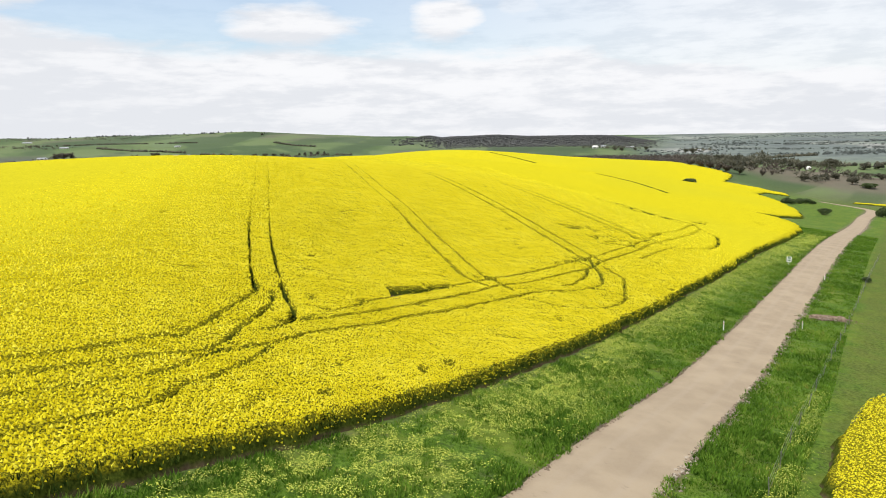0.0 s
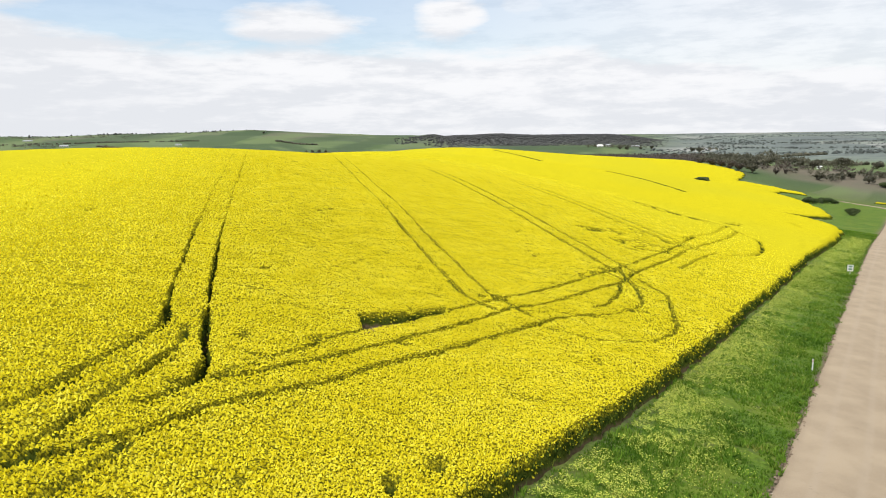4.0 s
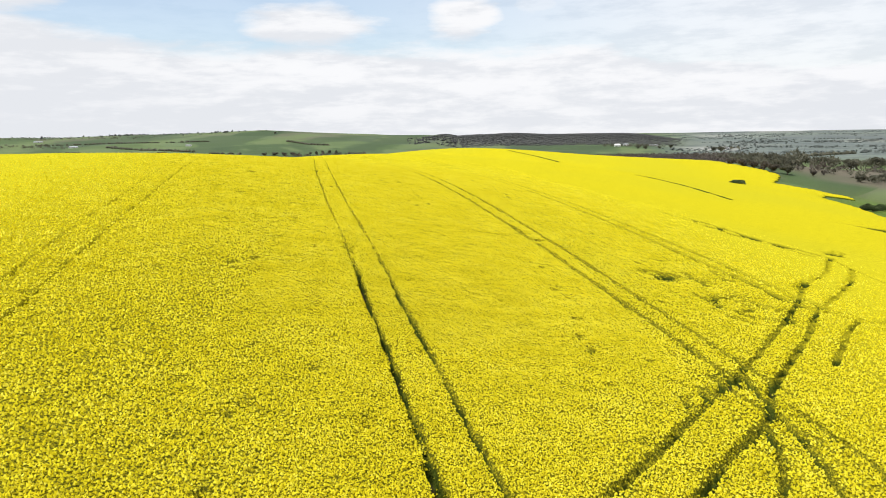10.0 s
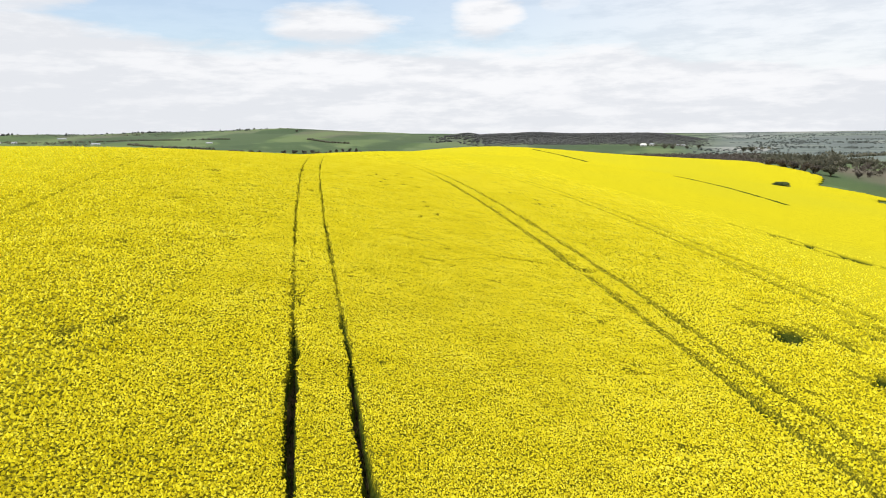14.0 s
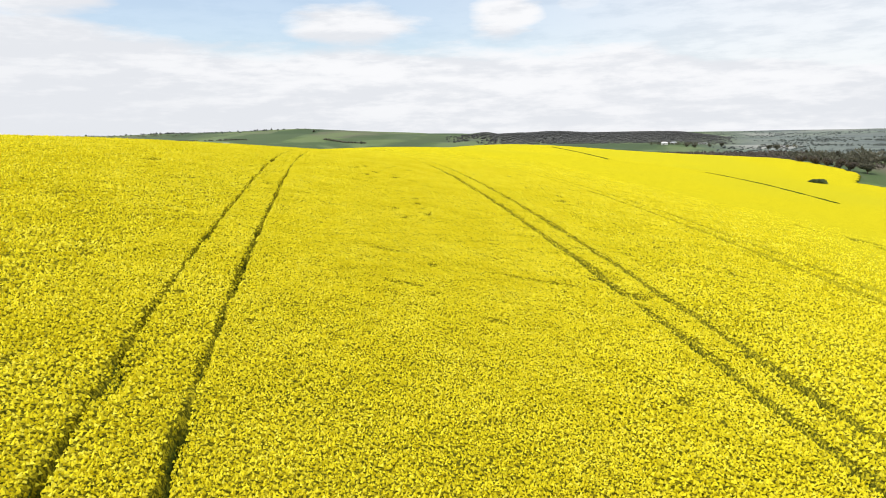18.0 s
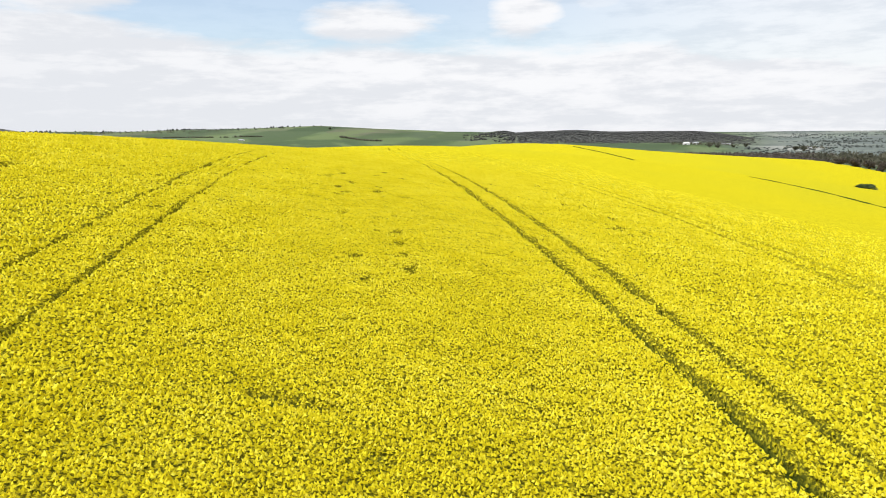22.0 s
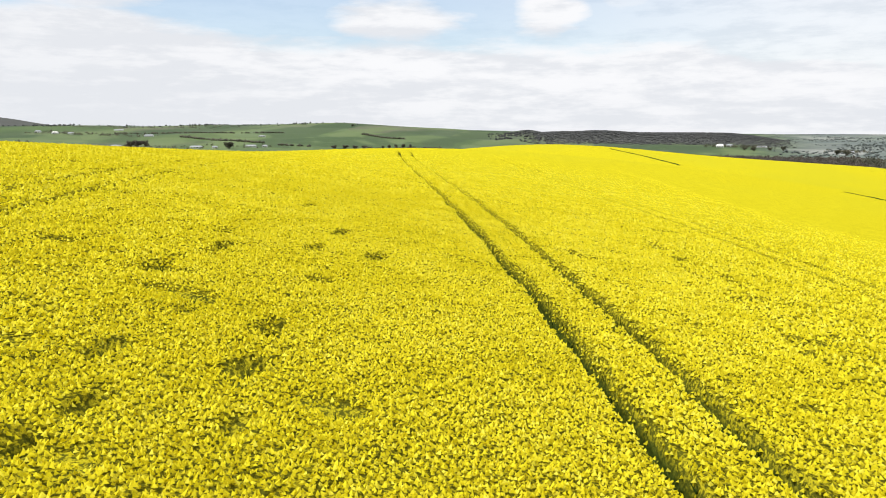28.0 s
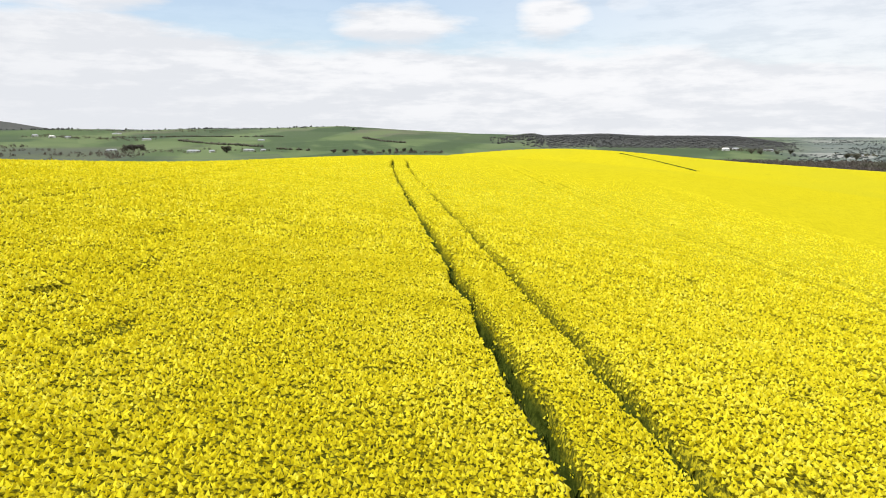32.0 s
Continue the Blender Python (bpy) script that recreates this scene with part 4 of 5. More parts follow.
def verge_grass():
    t, d = rng.uniform(0, 1, 260000) ** 1.9, rng.uniform(-8, 17, 260000)
    line = smooth_line(((-5.0, 11.0),) + ROAD[1:8], 0.5)
    i = (t * (len(line) - 1)).astype(int)
    tan = np.gradient(line, axis=0)[i]
    tan /= np.hypot(tan[:, 0], tan[:, 1])[:, None]
    slip = rng.uniform(-0.6, 0.6, len(d))
    x, y = line[i, 0] - tan[:, 1] * d + tan[:, 0] * slip, line[i, 1] + tan[:, 0] * d + tan[:, 1] * slip
    gap = np.abs(d)
    keep = (gap > 2.6 + 0.35 * value_noise(x, y, 0.9, 61)) & (side(x, y, FIELD) < -0.1) & (side(x, y, EAST_FIELD) < 0.1) & (value_noise(x, y, 2.4, 62) > -0.8)
    x, y = x[keep], y[keep]
    n = len(x)
    tall = rng.uniform(0.12, 0.32, n) * (1 + 0.4 * value_noise(x, y, 3.0, 63) + 0.55 * value_noise(x, y, 0.8, 65))
    tone = np.clip(0.42 + 0.28 * value_noise(x, y, 2.5, 64) + 0.25 * value_noise(x, y, 0.8, 65) + rng.normal(0, 0.2, n), 0, 1)
    me = scatter("verge_grass", BLADES, np.stack([x, y, ground(x, y) - 0.02], -1), M_GRASS, np.stack([tall, tall, tall], -1), tone=tone, tilt=0.2)
    tagged(new("verge_grass", me), "lush green roadside grass in uneven tufts", "grass", kind="stuff")


FLAKE = ([(-1, -0.6, 0), (1, -0.5, 0.3), (0.8, 0.9, 0), (-0.8, 0.7, 0.4)], [(0, 1, 2), (0, 2, 3)])


def verge_weeds():
    n = 330000
    line = smooth_line(((-9, 22.5), (-1.5, 32)) + WEEDS, 0.5)
    i = rng.integers(0, len(line), n)
    tan = np.gradient(line, axis=0)[i]
    tan /= np.hypot(tan[:, 0], tan[:, 1])[:, None]
    d = rng.normal(0.3, 2.4, n)
    x, y = line[i, 0] - tan[:, 1] * d + rng.uniform(-1, 1, n), line[i, 1] + tan[:, 0] * d + rng.uniform(-1, 1, n)
    keep = (0.4 * value_noise(x, y, 5.0, 71) + 0.35 * value_noise(x, y, 1.6, 73) + 0.9 * value_noise(x, y, 0.45, 72) > -0.52 + 0.10 * np.abs(d) + 0.30 * soft(70, 40, y)) & (side(x, y, FIELD) < -0.5) & (along(x, y, ROAD_LINE)[0] > 3.0)
    x, y = x[keep], y[keep]
    ex, ey = EAST_FENCE[0][0] + rng.normal(0.5, 0.6, 7000), 20 + 34 * rng.uniform(0, 1, 7000) ** 1.7
    tuft = value_noise(ex, ey, 1.1, 74) + 0.6 * value_noise(ex, ey, 3.0, 75) > -0.1
    ex, ey = ex[tuft], ey[tuft]
    ex = ex + (ey - EAST_FENCE[0][1]) * 0.62
    x, y = np.append(x, ex), np.append(y, ey)
    n = len(x)
    tall = rng.uniform(0.014, 0.034, n)
    z = ground(x, y) + rng.uniform(0.10, 0.36, n)
    me = scatter("verge_weeds", FLAKE, np.stack([x, y, z], -1), M_WEED, np.stack([tall, tall, tall * 0.6], -1), tilt=0.3)
    tagged(new("verge_weeds", me), "pale yellow-green flowering weeds along the verge", "weeds", kind="stuff")


def edge_stones():
    n = 15000
    line = smooth_line(ROAD[:10], 0.5)
    i = (rng.uniform(0, 1, n) ** 1.6 * (len(line) - 1)).astype(int)
    tan = np.gradient(line, axis=0)[i]
    tan /= np.hypot(tan[:, 0], tan[:, 1])[:, None]
    way = np.where(rng.uniform(0, 1, n) < 0.75, -1, 1)
    d = way * (2.56 + np.abs(rng.normal(0, np.where(way < 0, 0.34, 0.16), n)) - 0.12)
    tone = np.append(np.clip(np.where(way < 0, 0.46, 0.2) + rng.normal(0, 0.2, n), 0, 1), rng.uniform(0, 0.6, 700))
    slip = rng.uniform(-0.6, 0.6, n)
    x, y = line[i, 0] - tan[:, 1] * d + tan[:, 0] * slip, line[i, 1] + tan[:, 0] * d + tan[:, 1] * slip
    heap = 700
    x, y = np.append(x, rng.normal(48, 1.6, heap)), np.append(y, rng.normal(85, 0.8, heap))
    n = len(x)
    big = rng.uniform(0.02, 0.058, n) * rng.choice((1, 1, 1, 1.7, 2.3), n)
    lift = 0.4 * soft(2.6, 0.4, np.hypot((x - 48) * 0.55, y - 85))
    stone = ([(-1, -0.7, -0.5), (1, -0.8, -0.5), (0.8, 0.9, -0.5), (-0.9, 0.8, -0.5), (-0.3, -0.2, 0.7), (0.4, 0.3, 0.6)],
             [(0, 1, 4), (1, 5, 4), (1, 2, 5), (2, 3, 5), (3, 4, 5), (3, 0, 4)])
    me = scatter("road_stones", stone, np.stack([x, y, ground(x, y) + lift + big * 0.3], -1), M_STONE, np.stack([big, big, big * 0.7], -1), tone=tone)
    tagged(new("road_stones", me), "loose brown stones and clods along the road edges", "stones", kind="stuff")


def soil_heap(x0, y0, turn):
    """A low ragged bank of scraped soil beside the road."""
    u, v = np.meshgrid(np.linspace(-1, 1, 44), np.linspace(-1, 1, 22))
    c, s = math.cos(radians(turn)), math.sin(radians(turn))
    x, y = x0 + 3.0 * u * c - 1.1 * v * s, y0 + 3.0 * u * s + 1.1 * v * c
    edge = 1 - np.hypot(u, v) + 0.22 * value_noise(x, y, 0.8, 95)
    z = ground(x, y) - 0.15 + 0.55 * soft(0.0, 0.5, edge) + (0.16 * value_noise(x, y, 0.7, 96) + 0.10 * value_noise(x, y, 0.3, 97)) * soft(0, 0.3, edge)
    i = np.arange(u.size).reshape(u.shape)
    quads = np.stack([i[:-1, :-1], i[:-1, 1:], i[1:, 1:], i[1:, :-1]], -1).reshape(-1, 4)
    me = raw_mesh("soil_heap", np.stack([x, y, z], -1).reshape(-1, 3), quads, M_SOIL, True)
    tagged(new("soil_heap", me), "low ragged heap of scraped brown soil on grass", "soil heap")


verge_grass()
verge_weeds()
edge_stones()
soil_heap(48.0, 85.0, 8)


# ---- roadside furniture ----
def guide_post(x, y, lean):
    base = tagged(new("guide_post"), "slim white roadside guide post with a red reflector", "guide post", "guide posts")
    base.matrix_world = pose(x, y, float(ground(x, y)), lean, 0, -32)
    part("post", bm_mesh("post", box_bm(0.10, 0.04, 1.05, bevel=0.012), M_POST), base)
    part("reflector", bm_mesh("reflector", box_bm(0.06, 0.012, 0.12, (0, -0.028, 0.82), 0.004), M_RED), base, "small red reflector")


def road_sign(x, y):
    base = tagged(new("road_sign"), "small green-and-white sign plate on a thin post", "sign")
    base.matrix_world = pose(x, y, float(ground(x, y)), 0, 0, -32)
    part("post", bm_mesh("post", box_bm(0.07, 0.07, 1.6, bevel=0.01), M_POST), base)
    part("plate", bm_mesh("plate", box_bm(0.80, 0.03, 0.95, (0, -0.055, 0.78), 0.01), M_POST), base, "white sign plate")
    part("panel", bm_mesh("panel", box_bm(0.50, 0.012, 0.26, (0, -0.082, 1.36), 0.003), M_SIGN), base, "faded green panel")
    part("panel", bm_mesh("panel", box_bm(0.50, 0.012, 0.26, (0, -0.082, 0.94), 0.003), M_SIGN), base, "faded green panel")


for gx, gy, gl in ((30.0, 73.4, 3), (41.2, 78.6, 12), (62.6, 113.5, -3)):
    guide_post(gx, gy, gl)
road_sign(61.7, 123.8)


def wire_fence(line):
    base = tagged(new("wire_fence"), "farm fence of slim grey steel posts and thin wires", "fence")
    run = smooth_line(line, 5.0)
    tops = []
    post = bm_mesh("post", box_bm(0.05, 0.05, 1.15, bevel=0.008), M_WIRE)
    for x, y in run:
        z = float(ground(x, y))
        ob = part("post", post, base)
        ob.matrix_basis = pose(x, y, z - 0.05, rng.normal(0, 3), rng.normal(0, 3), rng.uniform(0, 90))
        tops.append((x, y, z))
    for h in (0.35, 0.7, 1.02):
        verts, faces = [], []
        for x, y, z in tops:
            k = len(verts)
            verts += [(x, y + 0.06, z + h), (x + 0.008, y + 0.06, z + h - 0.012), (x - 0.008, y + 0.06, z + h - 0.012)]
            if k:
                faces += [(k - 3, k - 2, k + 1, k), (k - 2, k - 1, k + 2, k + 1), (k - 1, k - 3, k, k + 2)]
        part("wire", raw_mesh("wire", verts, faces, M_WIRE), base, "thin grey wire")


wire_fence(EAST_FENCE)


# ---- trees and bushes ----
def crown_mesh(name, mat, lobes, leaves, leaf, seed):
    """A crown of many small leaves round several lobes, with gaps and an uneven outline. Unit size: 1 high, 1 wide."""
    g = np.random.default_rng(seed)
    pts, size = [], []
    for cx, cy, cz, rad in lobes:
        n = int(leaves * rad * rad / sum(k[3] ** 2 for k in lobes))
        d = g.normal(0, 1, (n, 3))
        d /= np.linalg.norm(d, axis=1)[:, None]
        d[:, 2] *= 0.8
        lump = 1 + 0.25 * np.sin(d[:, 0] * 5 + seed) * np.sin(d[:, 1] * 6 + 1) + g.normal(0, 0.08, n)
        pts.append(np.array([cx, cy, cz]) + d * (rad * lump * g.uniform(0.72, 1.0, n))[:, None])
        size.append(np.full(n, leaf) * g.uniform(0.6, 1.4, n))
    pts, size = np.concatenate(pts), np.concatenate(size)
    n = len(pts)
    a, b = g.normal(0, 1, (n, 3)), g.normal(0, 1, (n, 3))
    a /= np.linalg.norm(a, axis=1)[:, None]
    b -= a * (a * b).sum(1)[:, None]
    b /= np.linalg.norm(b, axis=1)[:, None]
    a, b = a * size[:, None], b * size[:, None] * 0.7
    v = np.stack([pts - a, pts + b, pts + a, pts - b], 1).reshape(-1, 3)
    f = np.arange(4 * n).reshape(-1, 4)
    return raw_mesh(name, v, f, mat, tone=np.repeat(g.uniform(0, 1, n) ** 1.5, 4))


def limb(bm, a, b, ra, rb):
    a, b = Vector(a), Vector(b)
    q = (b - a).to_track_quat("Z", "Y")
    ring = []
    for c, r in ((a, ra), (b, rb)):
        ring.append([bm.verts.new(c + q @ Vector((r * math.cos(k * math.tau / 6), r * math.sin(k * math.tau / 6), 0))) for k in range(6)])
    for k in range(6):
        bm.faces.new((ring[0][k], ring[0][(k + 1) % 6], ring[1][(k + 1) % 6], ring[1][k]))
    bm.faces.new(ring[1])


def tree_kind(name, label, mat, seed, bushy, leaves):
    """A tree or bush of unit size at the origin: tapered trunk with limbs, and crown."""
    g = random.Random(seed)
    base = tagged(new(name), label, "bush" if bushy else "tree", "bushes" if bushy else "trees")
    low = 0.05 if bushy else 0.16
    lobes = [(0, 0, 0.42 if bushy else 0.55, 0.34)]
    for k in range(8 if bushy else 9):
        t = k * 2.4 + g.random()
        out = g.uniform(0.2, 0.34)
        lobes.append((out * math.cos(t), out * math.sin(t), g.uniform(0.2, 0.58) if bushy else g.uniform(0.24, 0.80), g.uniform(0.15, 0.27)))
    bm = bmesh.new()
    limb(bm, (0, 0, -0.03), (0.02, 0.01, 0.22 if bushy else 0.5), 0.045, 0.028)
    for x, y, z, rad in lobes[1:]:
        limb(bm, (0.015, 0.01, low), (0.8 * x, 0.8 * y, z), 0.022, 0.008)
    part("trunk", bm_mesh("trunk", bm, M_BARK), base)
    part("crown", crown_mesh("crown", mat, lobes, leaves, 0.05, seed), base)
    return base


def plant(kinds, spots):
    """Sets one of the kinds at each spot (x, y, width, height)."""
    for k, (x, y, wide, tall) in enumerate(spots):
        m = pose(x, y, float(ground(x, y)) - 0.02 * tall, 0, 0, (k * 77) % 360) @ Matrix.Diagonal((wide, wide, tall, 1))
        copy_thing(kinds[k % len(kinds)], m)


def settle(kind, x, y, wide, tall):
    kind.matrix_basis = pose(x, y, float(ground(x, y)) - 0.02 * tall) @ Matrix.Diagonal((wide, wide, tall, 1))


gums = [tree_kind("gum_tree", "dark olive gum tree with a broad uneven crown", M_LEAF, s, False, 1500) for s in (1, 2, 3)]
browns = [tree_kind("bare_tree", "brown thinly leaved tree beside a farm", M_BROWN, s, False, 1100) for s in (4, 5)]
bushes = [tree_kind("bush", "dense rounded dark green bush on the pasture", M_BUSH, s, True, 1500) for s in (6, 7)]

TREES_EAST = ((467, 1153, 15.9, 15.9), (483, 1165, 16.2, 15.1), (486, 1084, 13.3, 13.3), (489, 1066, 16.9, 16.9), (486, 1035, 16.5, 16.5), (508, 1057, 15, 13),
              (492, 1002, 14, 13.4), (353, 699, 13.8, 13.8), (528, 958, 22.8, 19.3), (311, 607, 9.8, 7.6), (328, 618, 9, 7.8), (340, 627, 10.3, 8.6), (352, 633, 9.3, 9.3),
              (353, 608, 11.3, 10.2), (551, 923, 18.9, 11), (571, 926, 19.2, 11), (401, 666, 13.7, 8), (413, 664, 13.8, 8), (470, 1120, 14, 13), (520, 1010, 16, 14))
TREES_BROWN = ((280, 618, 5.4, 5.4), (295, 632, 3.9, 4.4), (229, 652, 9, 6.5), (234, 642, 9, 7), (239, 633, 9, 7.5), (245, 626, 9, 8),
               (-748, 1417, 20.6, 13.7), (-746, 1437, 16.2, 12.7), (-372, 1421, 12, 7), (-356, 1440, 12, 7), (-340, 1450, 12, 7), (-326, 1462, 10, 7))
TREES_WEST = ((-552, 1379, 18.8, 13.5), (-294, 1480, 6.3, 7.4), (-283, 1482, 6.3, 8.4), (-270, 1481, 6.3, 9.4), (-260, 1500, 7.4, 9.6), (-243, 1481, 6.3, 9.4), (-617, 2470, 9, 9),
              (530, 1545, 11.6, 11.6), (538, 1524, 11.5, 11.5), (505, 1757, 10.5, 10.5), (437, 1792, 10.6, 9.3), (445, 1759, 10.4, 9.1), (478, 1758, 9.2, 7.9))
BUSHES = ((177, 357, 6.2, 4.5), (188, 370, 7, 5), (196, 379, 6.6, 4.8), (200, 380, 5, 3.4), (166, 305, 7.2, 5.0), (204, 325, 7.4, 8), (357, 589, 16.6, 7.7), (71, 116, 2.2, 1.3))
plant(gums, [(x, y, 0.85 * w, 0.75 * h) for x, y, w, h in TREES_EAST]), plant(browns, TREES_BROWN), plant(gums, TREES_WEST), plant(bushes, [(x, y, 0.85 * w, 0.85 * h) for x, y, w, h in BUSHES])
settle(gums[0], 454, 1156, 13.9, 13.9), settle(gums[1], 258, 614, 11.7, 9.6), settle(gums[2], 474, 1140, 14, 14)
settle(browns[0], 249, 619, 9, 8), settle(browns[1], -763, 1417, 18.4, 12.6)
settle(bushes[0], 171, 488, 9.6, 5.0), settle(bushes[1], 176, 360, 6, 4.2)

# ---- far woods: nobody could count these ----
CLUMP = ([(0.75, 0.1, 0), (-0.1, 0.75, 0), (-0.75, -0.1, 0), (0.1, -0.75, 0), (0.65, 0.65, 0.6), (-0.65, 0.65, 0.65), (-0.65, -0.65, 0.55), (0.65, -0.65, 0.62), (0, 0, 1.05)],
         [(0, 1, 4), (1, 5, 4), (1, 2, 5), (2, 6, 5), (2, 3, 6), (3, 7, 6), (3, 0, 7), (0, 4, 7), (4, 5, 8), (5, 6, 8), (6, 7, 8), (7, 4, 8)])
leafy = np.random.default_rng(5)
way = leafy.normal(0, 1, (26, 3))
way /= np.linalg.norm(way, axis=1)[:, None]
SPRAY = (np.concatenate([way * (0.75, 0.75, 0.42) * leafy.uniform(0.6, 1.05, (26, 1)) + (0, 0, 0.55) + leafy.normal(0, 0.17, (26, 3)) for k in range(3)]), [(k, k + 26, k + 52) for k in range(26)])


def woods(name, label, bearings, ranges, count, tall, mat, clear=-2.0, lump=120.0, shape=CLUMP, wide=0.75):
    az, r = np.radians(rng.uniform(*bearings, count)), rng.uniform(*ranges, count)
    x, y = -r * np.sin(az), 100 + r * np.cos(az)
    bearing = np.degrees(az)
    ends = soft(bearings[0], bearings[0] + 2, bearing) * soft(bearings[1], bearings[1] - 3, bearing)
    keep = (value_noise(x, y, lump, 81) + 0.5 * value_noise(x, y, lump / 3, 82) > clear) & (rng.uniform(0, 1, count) < ends)
    x, y = x[keep], y[keep]
    n = len(x)
    h = rng.uniform(0.6, 1.3, n) * tall
    me = scatter(name, shape, np.stack([x, y, ground(x, y) - 0.4], -1), mat, np.stack([h * wide, h * wide, h], -1))
    tagged(new(name, me), label, "woodland", kind="stuff")


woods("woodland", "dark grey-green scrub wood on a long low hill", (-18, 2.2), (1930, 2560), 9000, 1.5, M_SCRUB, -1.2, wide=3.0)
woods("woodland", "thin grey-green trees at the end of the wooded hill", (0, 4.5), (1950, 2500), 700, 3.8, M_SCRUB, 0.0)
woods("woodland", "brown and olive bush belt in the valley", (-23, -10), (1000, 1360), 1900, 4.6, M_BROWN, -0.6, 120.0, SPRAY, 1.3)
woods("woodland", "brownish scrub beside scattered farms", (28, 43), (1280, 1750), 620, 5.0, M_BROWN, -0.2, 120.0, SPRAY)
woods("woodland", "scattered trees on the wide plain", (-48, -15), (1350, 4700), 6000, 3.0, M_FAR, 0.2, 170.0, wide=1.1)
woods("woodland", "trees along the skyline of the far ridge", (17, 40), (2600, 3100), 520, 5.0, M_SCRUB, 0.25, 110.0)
woods("woodland", "dark gum wood behind the farm houses", (-27.5, -21), (1010, 1330), 240, 9.0, M_LEAF, 0.0, 60.0, SPRAY)


def tree_belt(line, wide, count, tall, mat, label):
    run = smooth_line(line, 4.0)
    k = rng.integers(0, len(run), count)
    x, y = run[k, 0] + rng.normal(0, wide, count), run[k, 1] + rng.normal(0, wide * 1.5, count)
    keep = value_noise(x, y, 35, 83) > -0.45
    x, y = x[keep], y[keep]
    h = rng.uniform(0.55, 1.25, len(x)) * tall
    me = scatter("tree_belt", SPRAY, np.stack([x, y, ground(x, y) - 0.2], -1), mat, np.stack([h * 0.85, h * 0.85, h * 0.8], -1), tilt=0.08)
    tagged(new("tree_belt", me), label, "tree belt", kind="stuff")


tree_belt(((440, 1240), (500, 1190), (545, 1060), (520, 960)), 11, 170, 9.0, M_LEAF, "dense belt of dark olive gum trees round the farm houses")
tree_belt(((255, 690), (290, 690), (330, 702)), 7, 46, 10.0, M_LEAF, "dense belt of dark olive gum trees round the farm houses")
tree_belt(((318, 618), (345, 640), (395, 668)), 8, 34, 7.5, M_LEAF, "loose dark olive trees below the bare knoll")
tree_belt(((300, 655), (345, 700), (420, 760), (470, 830)), 12, 40, 7.0, M_BROWN, "loose brown-green trees on the bare knoll")
tree_belt(((560, 830), (640, 900), (760, 950)), 9, 90, 8.0, M_LEAF, "dark trees along a paddock boundary")
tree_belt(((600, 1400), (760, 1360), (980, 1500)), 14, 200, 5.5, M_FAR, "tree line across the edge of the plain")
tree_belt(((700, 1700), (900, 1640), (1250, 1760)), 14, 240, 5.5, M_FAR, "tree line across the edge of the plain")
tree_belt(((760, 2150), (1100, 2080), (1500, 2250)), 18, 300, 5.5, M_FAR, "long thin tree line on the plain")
tree_belt(((-330, 1430), (-250, 1475), (-190, 1490)), 6, 60, 5.5, M_BROWN, "brown thicket at the foot of the green hill")
tree_belt(((-1150, 2480), (-900, 2560), (-640, 2620)), 30, 90, 5.5, M_SCRUB, "dark trees along the crest of the green hill")
tree_belt(((-1340, 1920), (-1180, 1870), (-960, 1840)), 22, 110, 6.0, M_LEAF, "loose trees among farm buildings")
tree_belt(((-800, 1420), (-610, 1392), (-500, 1440)), 16, 70, 5.0, M_LEAF, "loose trees among farm buildings")
tree_belt(((400, 1935), (450, 1925), (520, 1905)), 18, 90, 6.0, M_LEAF, "loose trees among farm buildings")
tree_belt(((585, 1640), (615, 1700)), 14, 40, 6.0, M_LEAF, "loose trees among farm buildings")
tree_belt(((-1500, 2250), (-1250, 2300), (-950, 2280)), 30, 120, 5.5, M_LEAF, "loose trees among farm buildings")


def hedge(a, b, tall):
    n = int(math.hypot(b[0] - a[0], b[1] - a[1]) / 3)
    s = rng.uniform(0, 1, n)
    x, y = a[0] + (b[0] - a[0]) * s + rng.normal(0, 2, n), a[1] + (b[1] - a[1]) * s + rng.normal(0, 2, n)
    h = rng.uniform(0.7, 1.2, n) * tall
    me = scatter("hedgerow", CLUMP, np.stack([x, y, ground(x, y) - 0.3], -1), M_LEAF, np.stack([h * 0.8, h * 0.8, h], -1))
    tagged(new("hedgerow", me), "long dark hedgerow between green paddocks", "hedge", kind="stuff")


hedge((-867, 1813), (-557, 1556), 4.4)
hedge((-508, 1490), (-433, 1463), 4.0)
hedge((-1150, 1980), (-700, 2050), 4.0)
hedge((-480, 2050), (-330, 1900), 4.5)
hedge((480, 1180), (700, 1330), 5.0)
hedge((560, 1000), (760, 1060), 5.0)


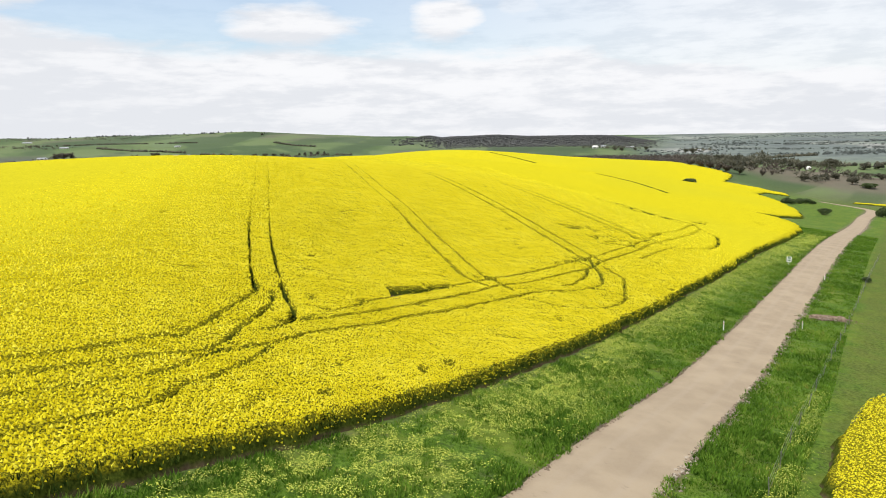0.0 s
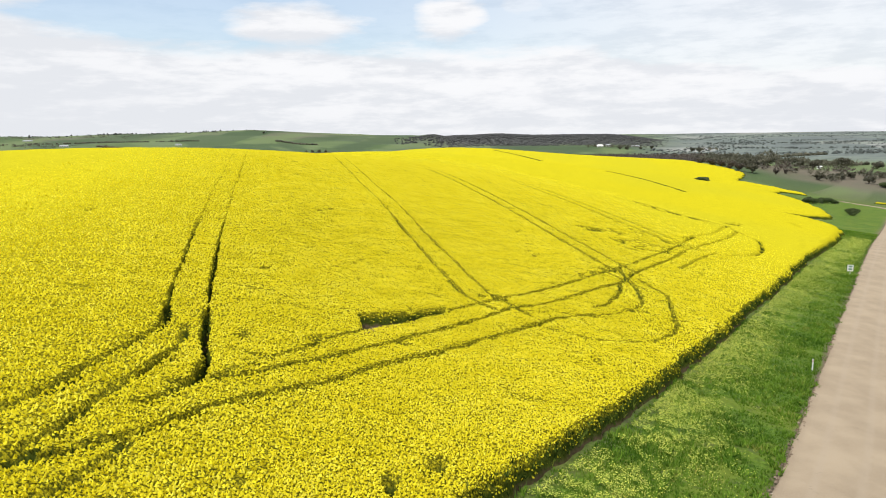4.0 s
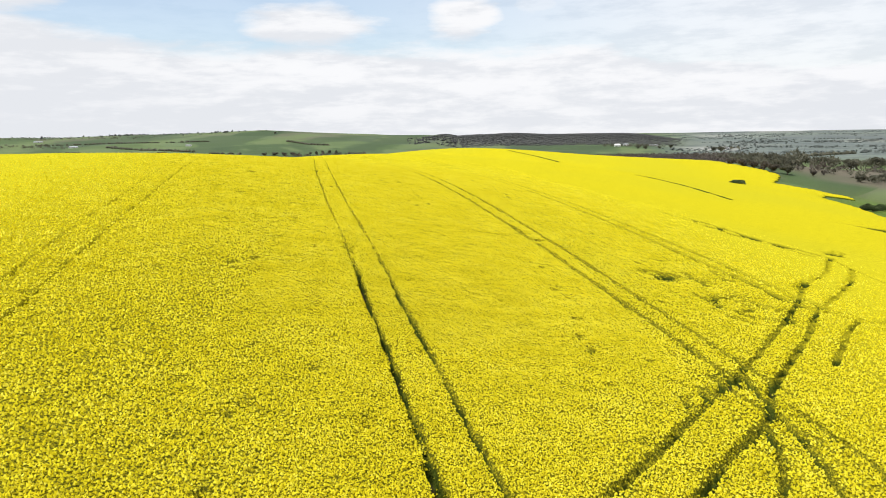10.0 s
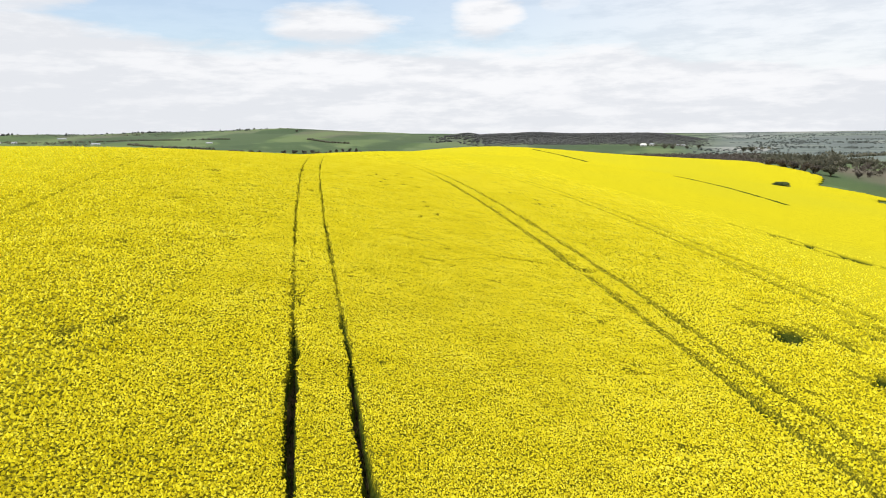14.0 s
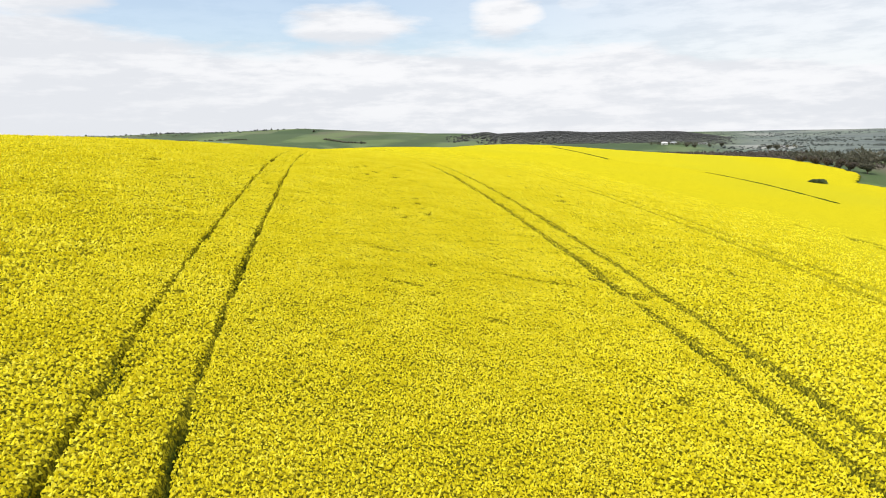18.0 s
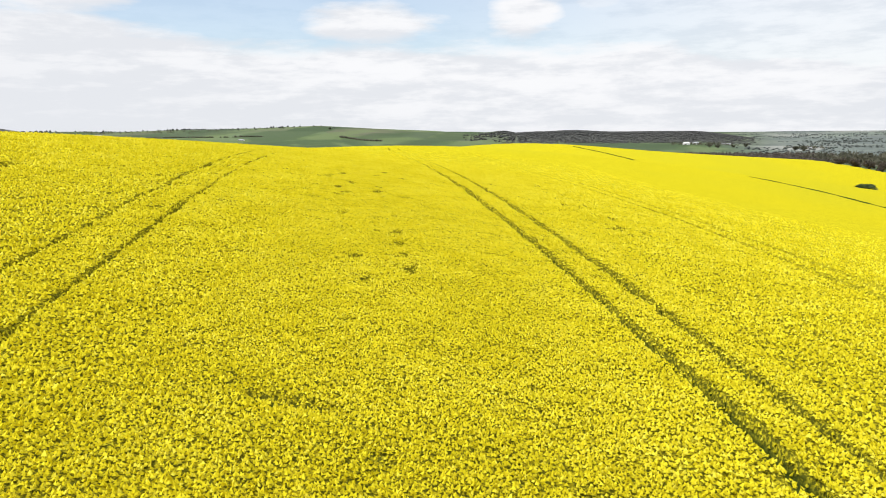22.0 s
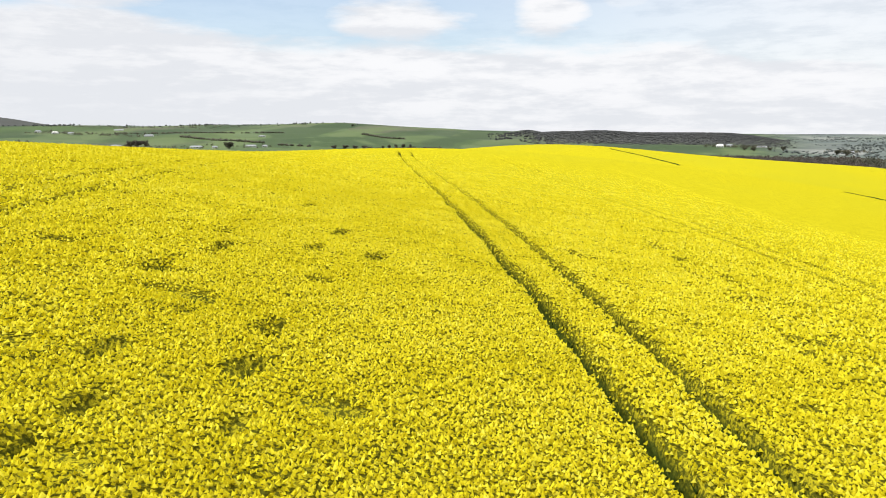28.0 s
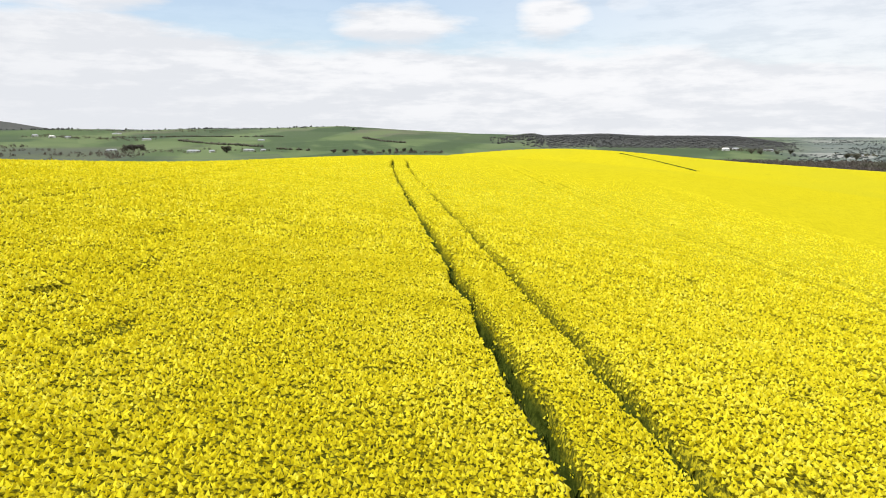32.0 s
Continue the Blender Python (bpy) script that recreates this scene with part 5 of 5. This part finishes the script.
# ---- farm houses ----
def house(x, y, wide, tall, roof, turn, label):
    base = tagged(new("farm_house"), label, "house", "farm houses")
    base.matrix_world = pose(x, y, float(ground(x, y)) - 0.3, 0, 0, turn)
    deep, eave = min(9.0, wide * 0.6), tall * 0.6
    part("wall", bm_mesh("wall", box_bm(wide, deep, eave + 0.3), M_WALL), base)
    bm = bmesh.new()
    w, d = wide / 2 + 0.5, deep / 2 + 0.6
    v = [bm.verts.new(c) for c in ((-w, -d, eave), (w, -d, eave), (w, d, eave), (-w, d, eave), (-w + d * 0.6, 0, tall + 0.3), (w - d * 0.6, 0, tall + 0.3))]
    for f in ((0, 1, 5, 4), (2, 3, 4, 5), (1, 2, 5), (3, 0, 4), (3, 2, 1, 0)):
        bm.faces.new([v[k] for k in f])
    part("roof", bm_mesh("roof", bm, roof), base)
    count = max(2, int(wide / 5))
    pane = bm_mesh("window", box_bm(1.4, 0.08, 1.2), M_GLASS)
    for k in range(count):
        ob = part("window", pane, base)
        ob.matrix_basis = pose((k + 0.5) * wide / count - wide / 2, -deep / 2 - 0.03, 1.2)
    door = part("door", bm_mesh("door", box_bm(1.0, 0.08, 2.05), M_TIMBER), base)
    door.matrix_basis = pose(wide / count / 2 * 0.2, -deep / 2 - 0.03, 0.3)


WHITE, IRON = "low white farm house with a hipped iron roof", "long pale farm shed with an iron roof"
for spot in ((502, 1125, 22.7, 5.5, M_WALL, 20, WHITE), (496, 959, 9.5, 5, M_WALL, 40, WHITE), (576, 1022, 9, 4.5, M_ROOF, 0, WHITE),
             (-1323, 1907, 20.7, 7, M_WALL, 30, WHITE), (-1247, 1870, 20, 7, M_ROOF, 25, WHITE), (-1198, 1863, 19.7, 6.6, M_WALL, 30, WHITE), (-967, 1834, 30.4, 6.1, M_WALL, 25, IRON),
             (-792, 1415, 25.5, 5, M_ROOF, 25, IRON), (-618, 1387, 30, 5.6, M_ROOF, 20, WHITE), (-585, 1392, 12, 5, M_WALL, 40, WHITE), (-531, 1426, 26, 5.3, M_WALL, 15, IRON),
             (-508, 1436, 12, 5, M_ROOF, 25, WHITE), (-1218, 2108, 36, 4.4, M_WALL, 30, IRON)):
    house(spot[0], spot[1], 0.72 * spot[2], 0.85 * spot[3], (M_ROOF, M_WALL, M_ROOF)[int(spot[0]) % 3], *spot[5:])
for spot in ((415, 1920, 22.7, 8, M_WALL, -10, WHITE), (440, 1934, 20, 7, M_ROOF, -20, WHITE), (506, 1912, 31.5, 5, M_WALL, -12, IRON), (596, 1648, 12.6, 5, M_WALL, 5, WHITE),
             (610, 1700, 12, 5, M_ROOF, -20, WHITE), (-700, 1900, 22, 5, M_WALL, 10, WHITE)):
    house(spot[0], spot[1], 0.72 * spot[2], 0.85 * spot[3], (M_ROOF, M_WALL, M_ROOF)[int(spot[0]) % 3], *spot[5:])
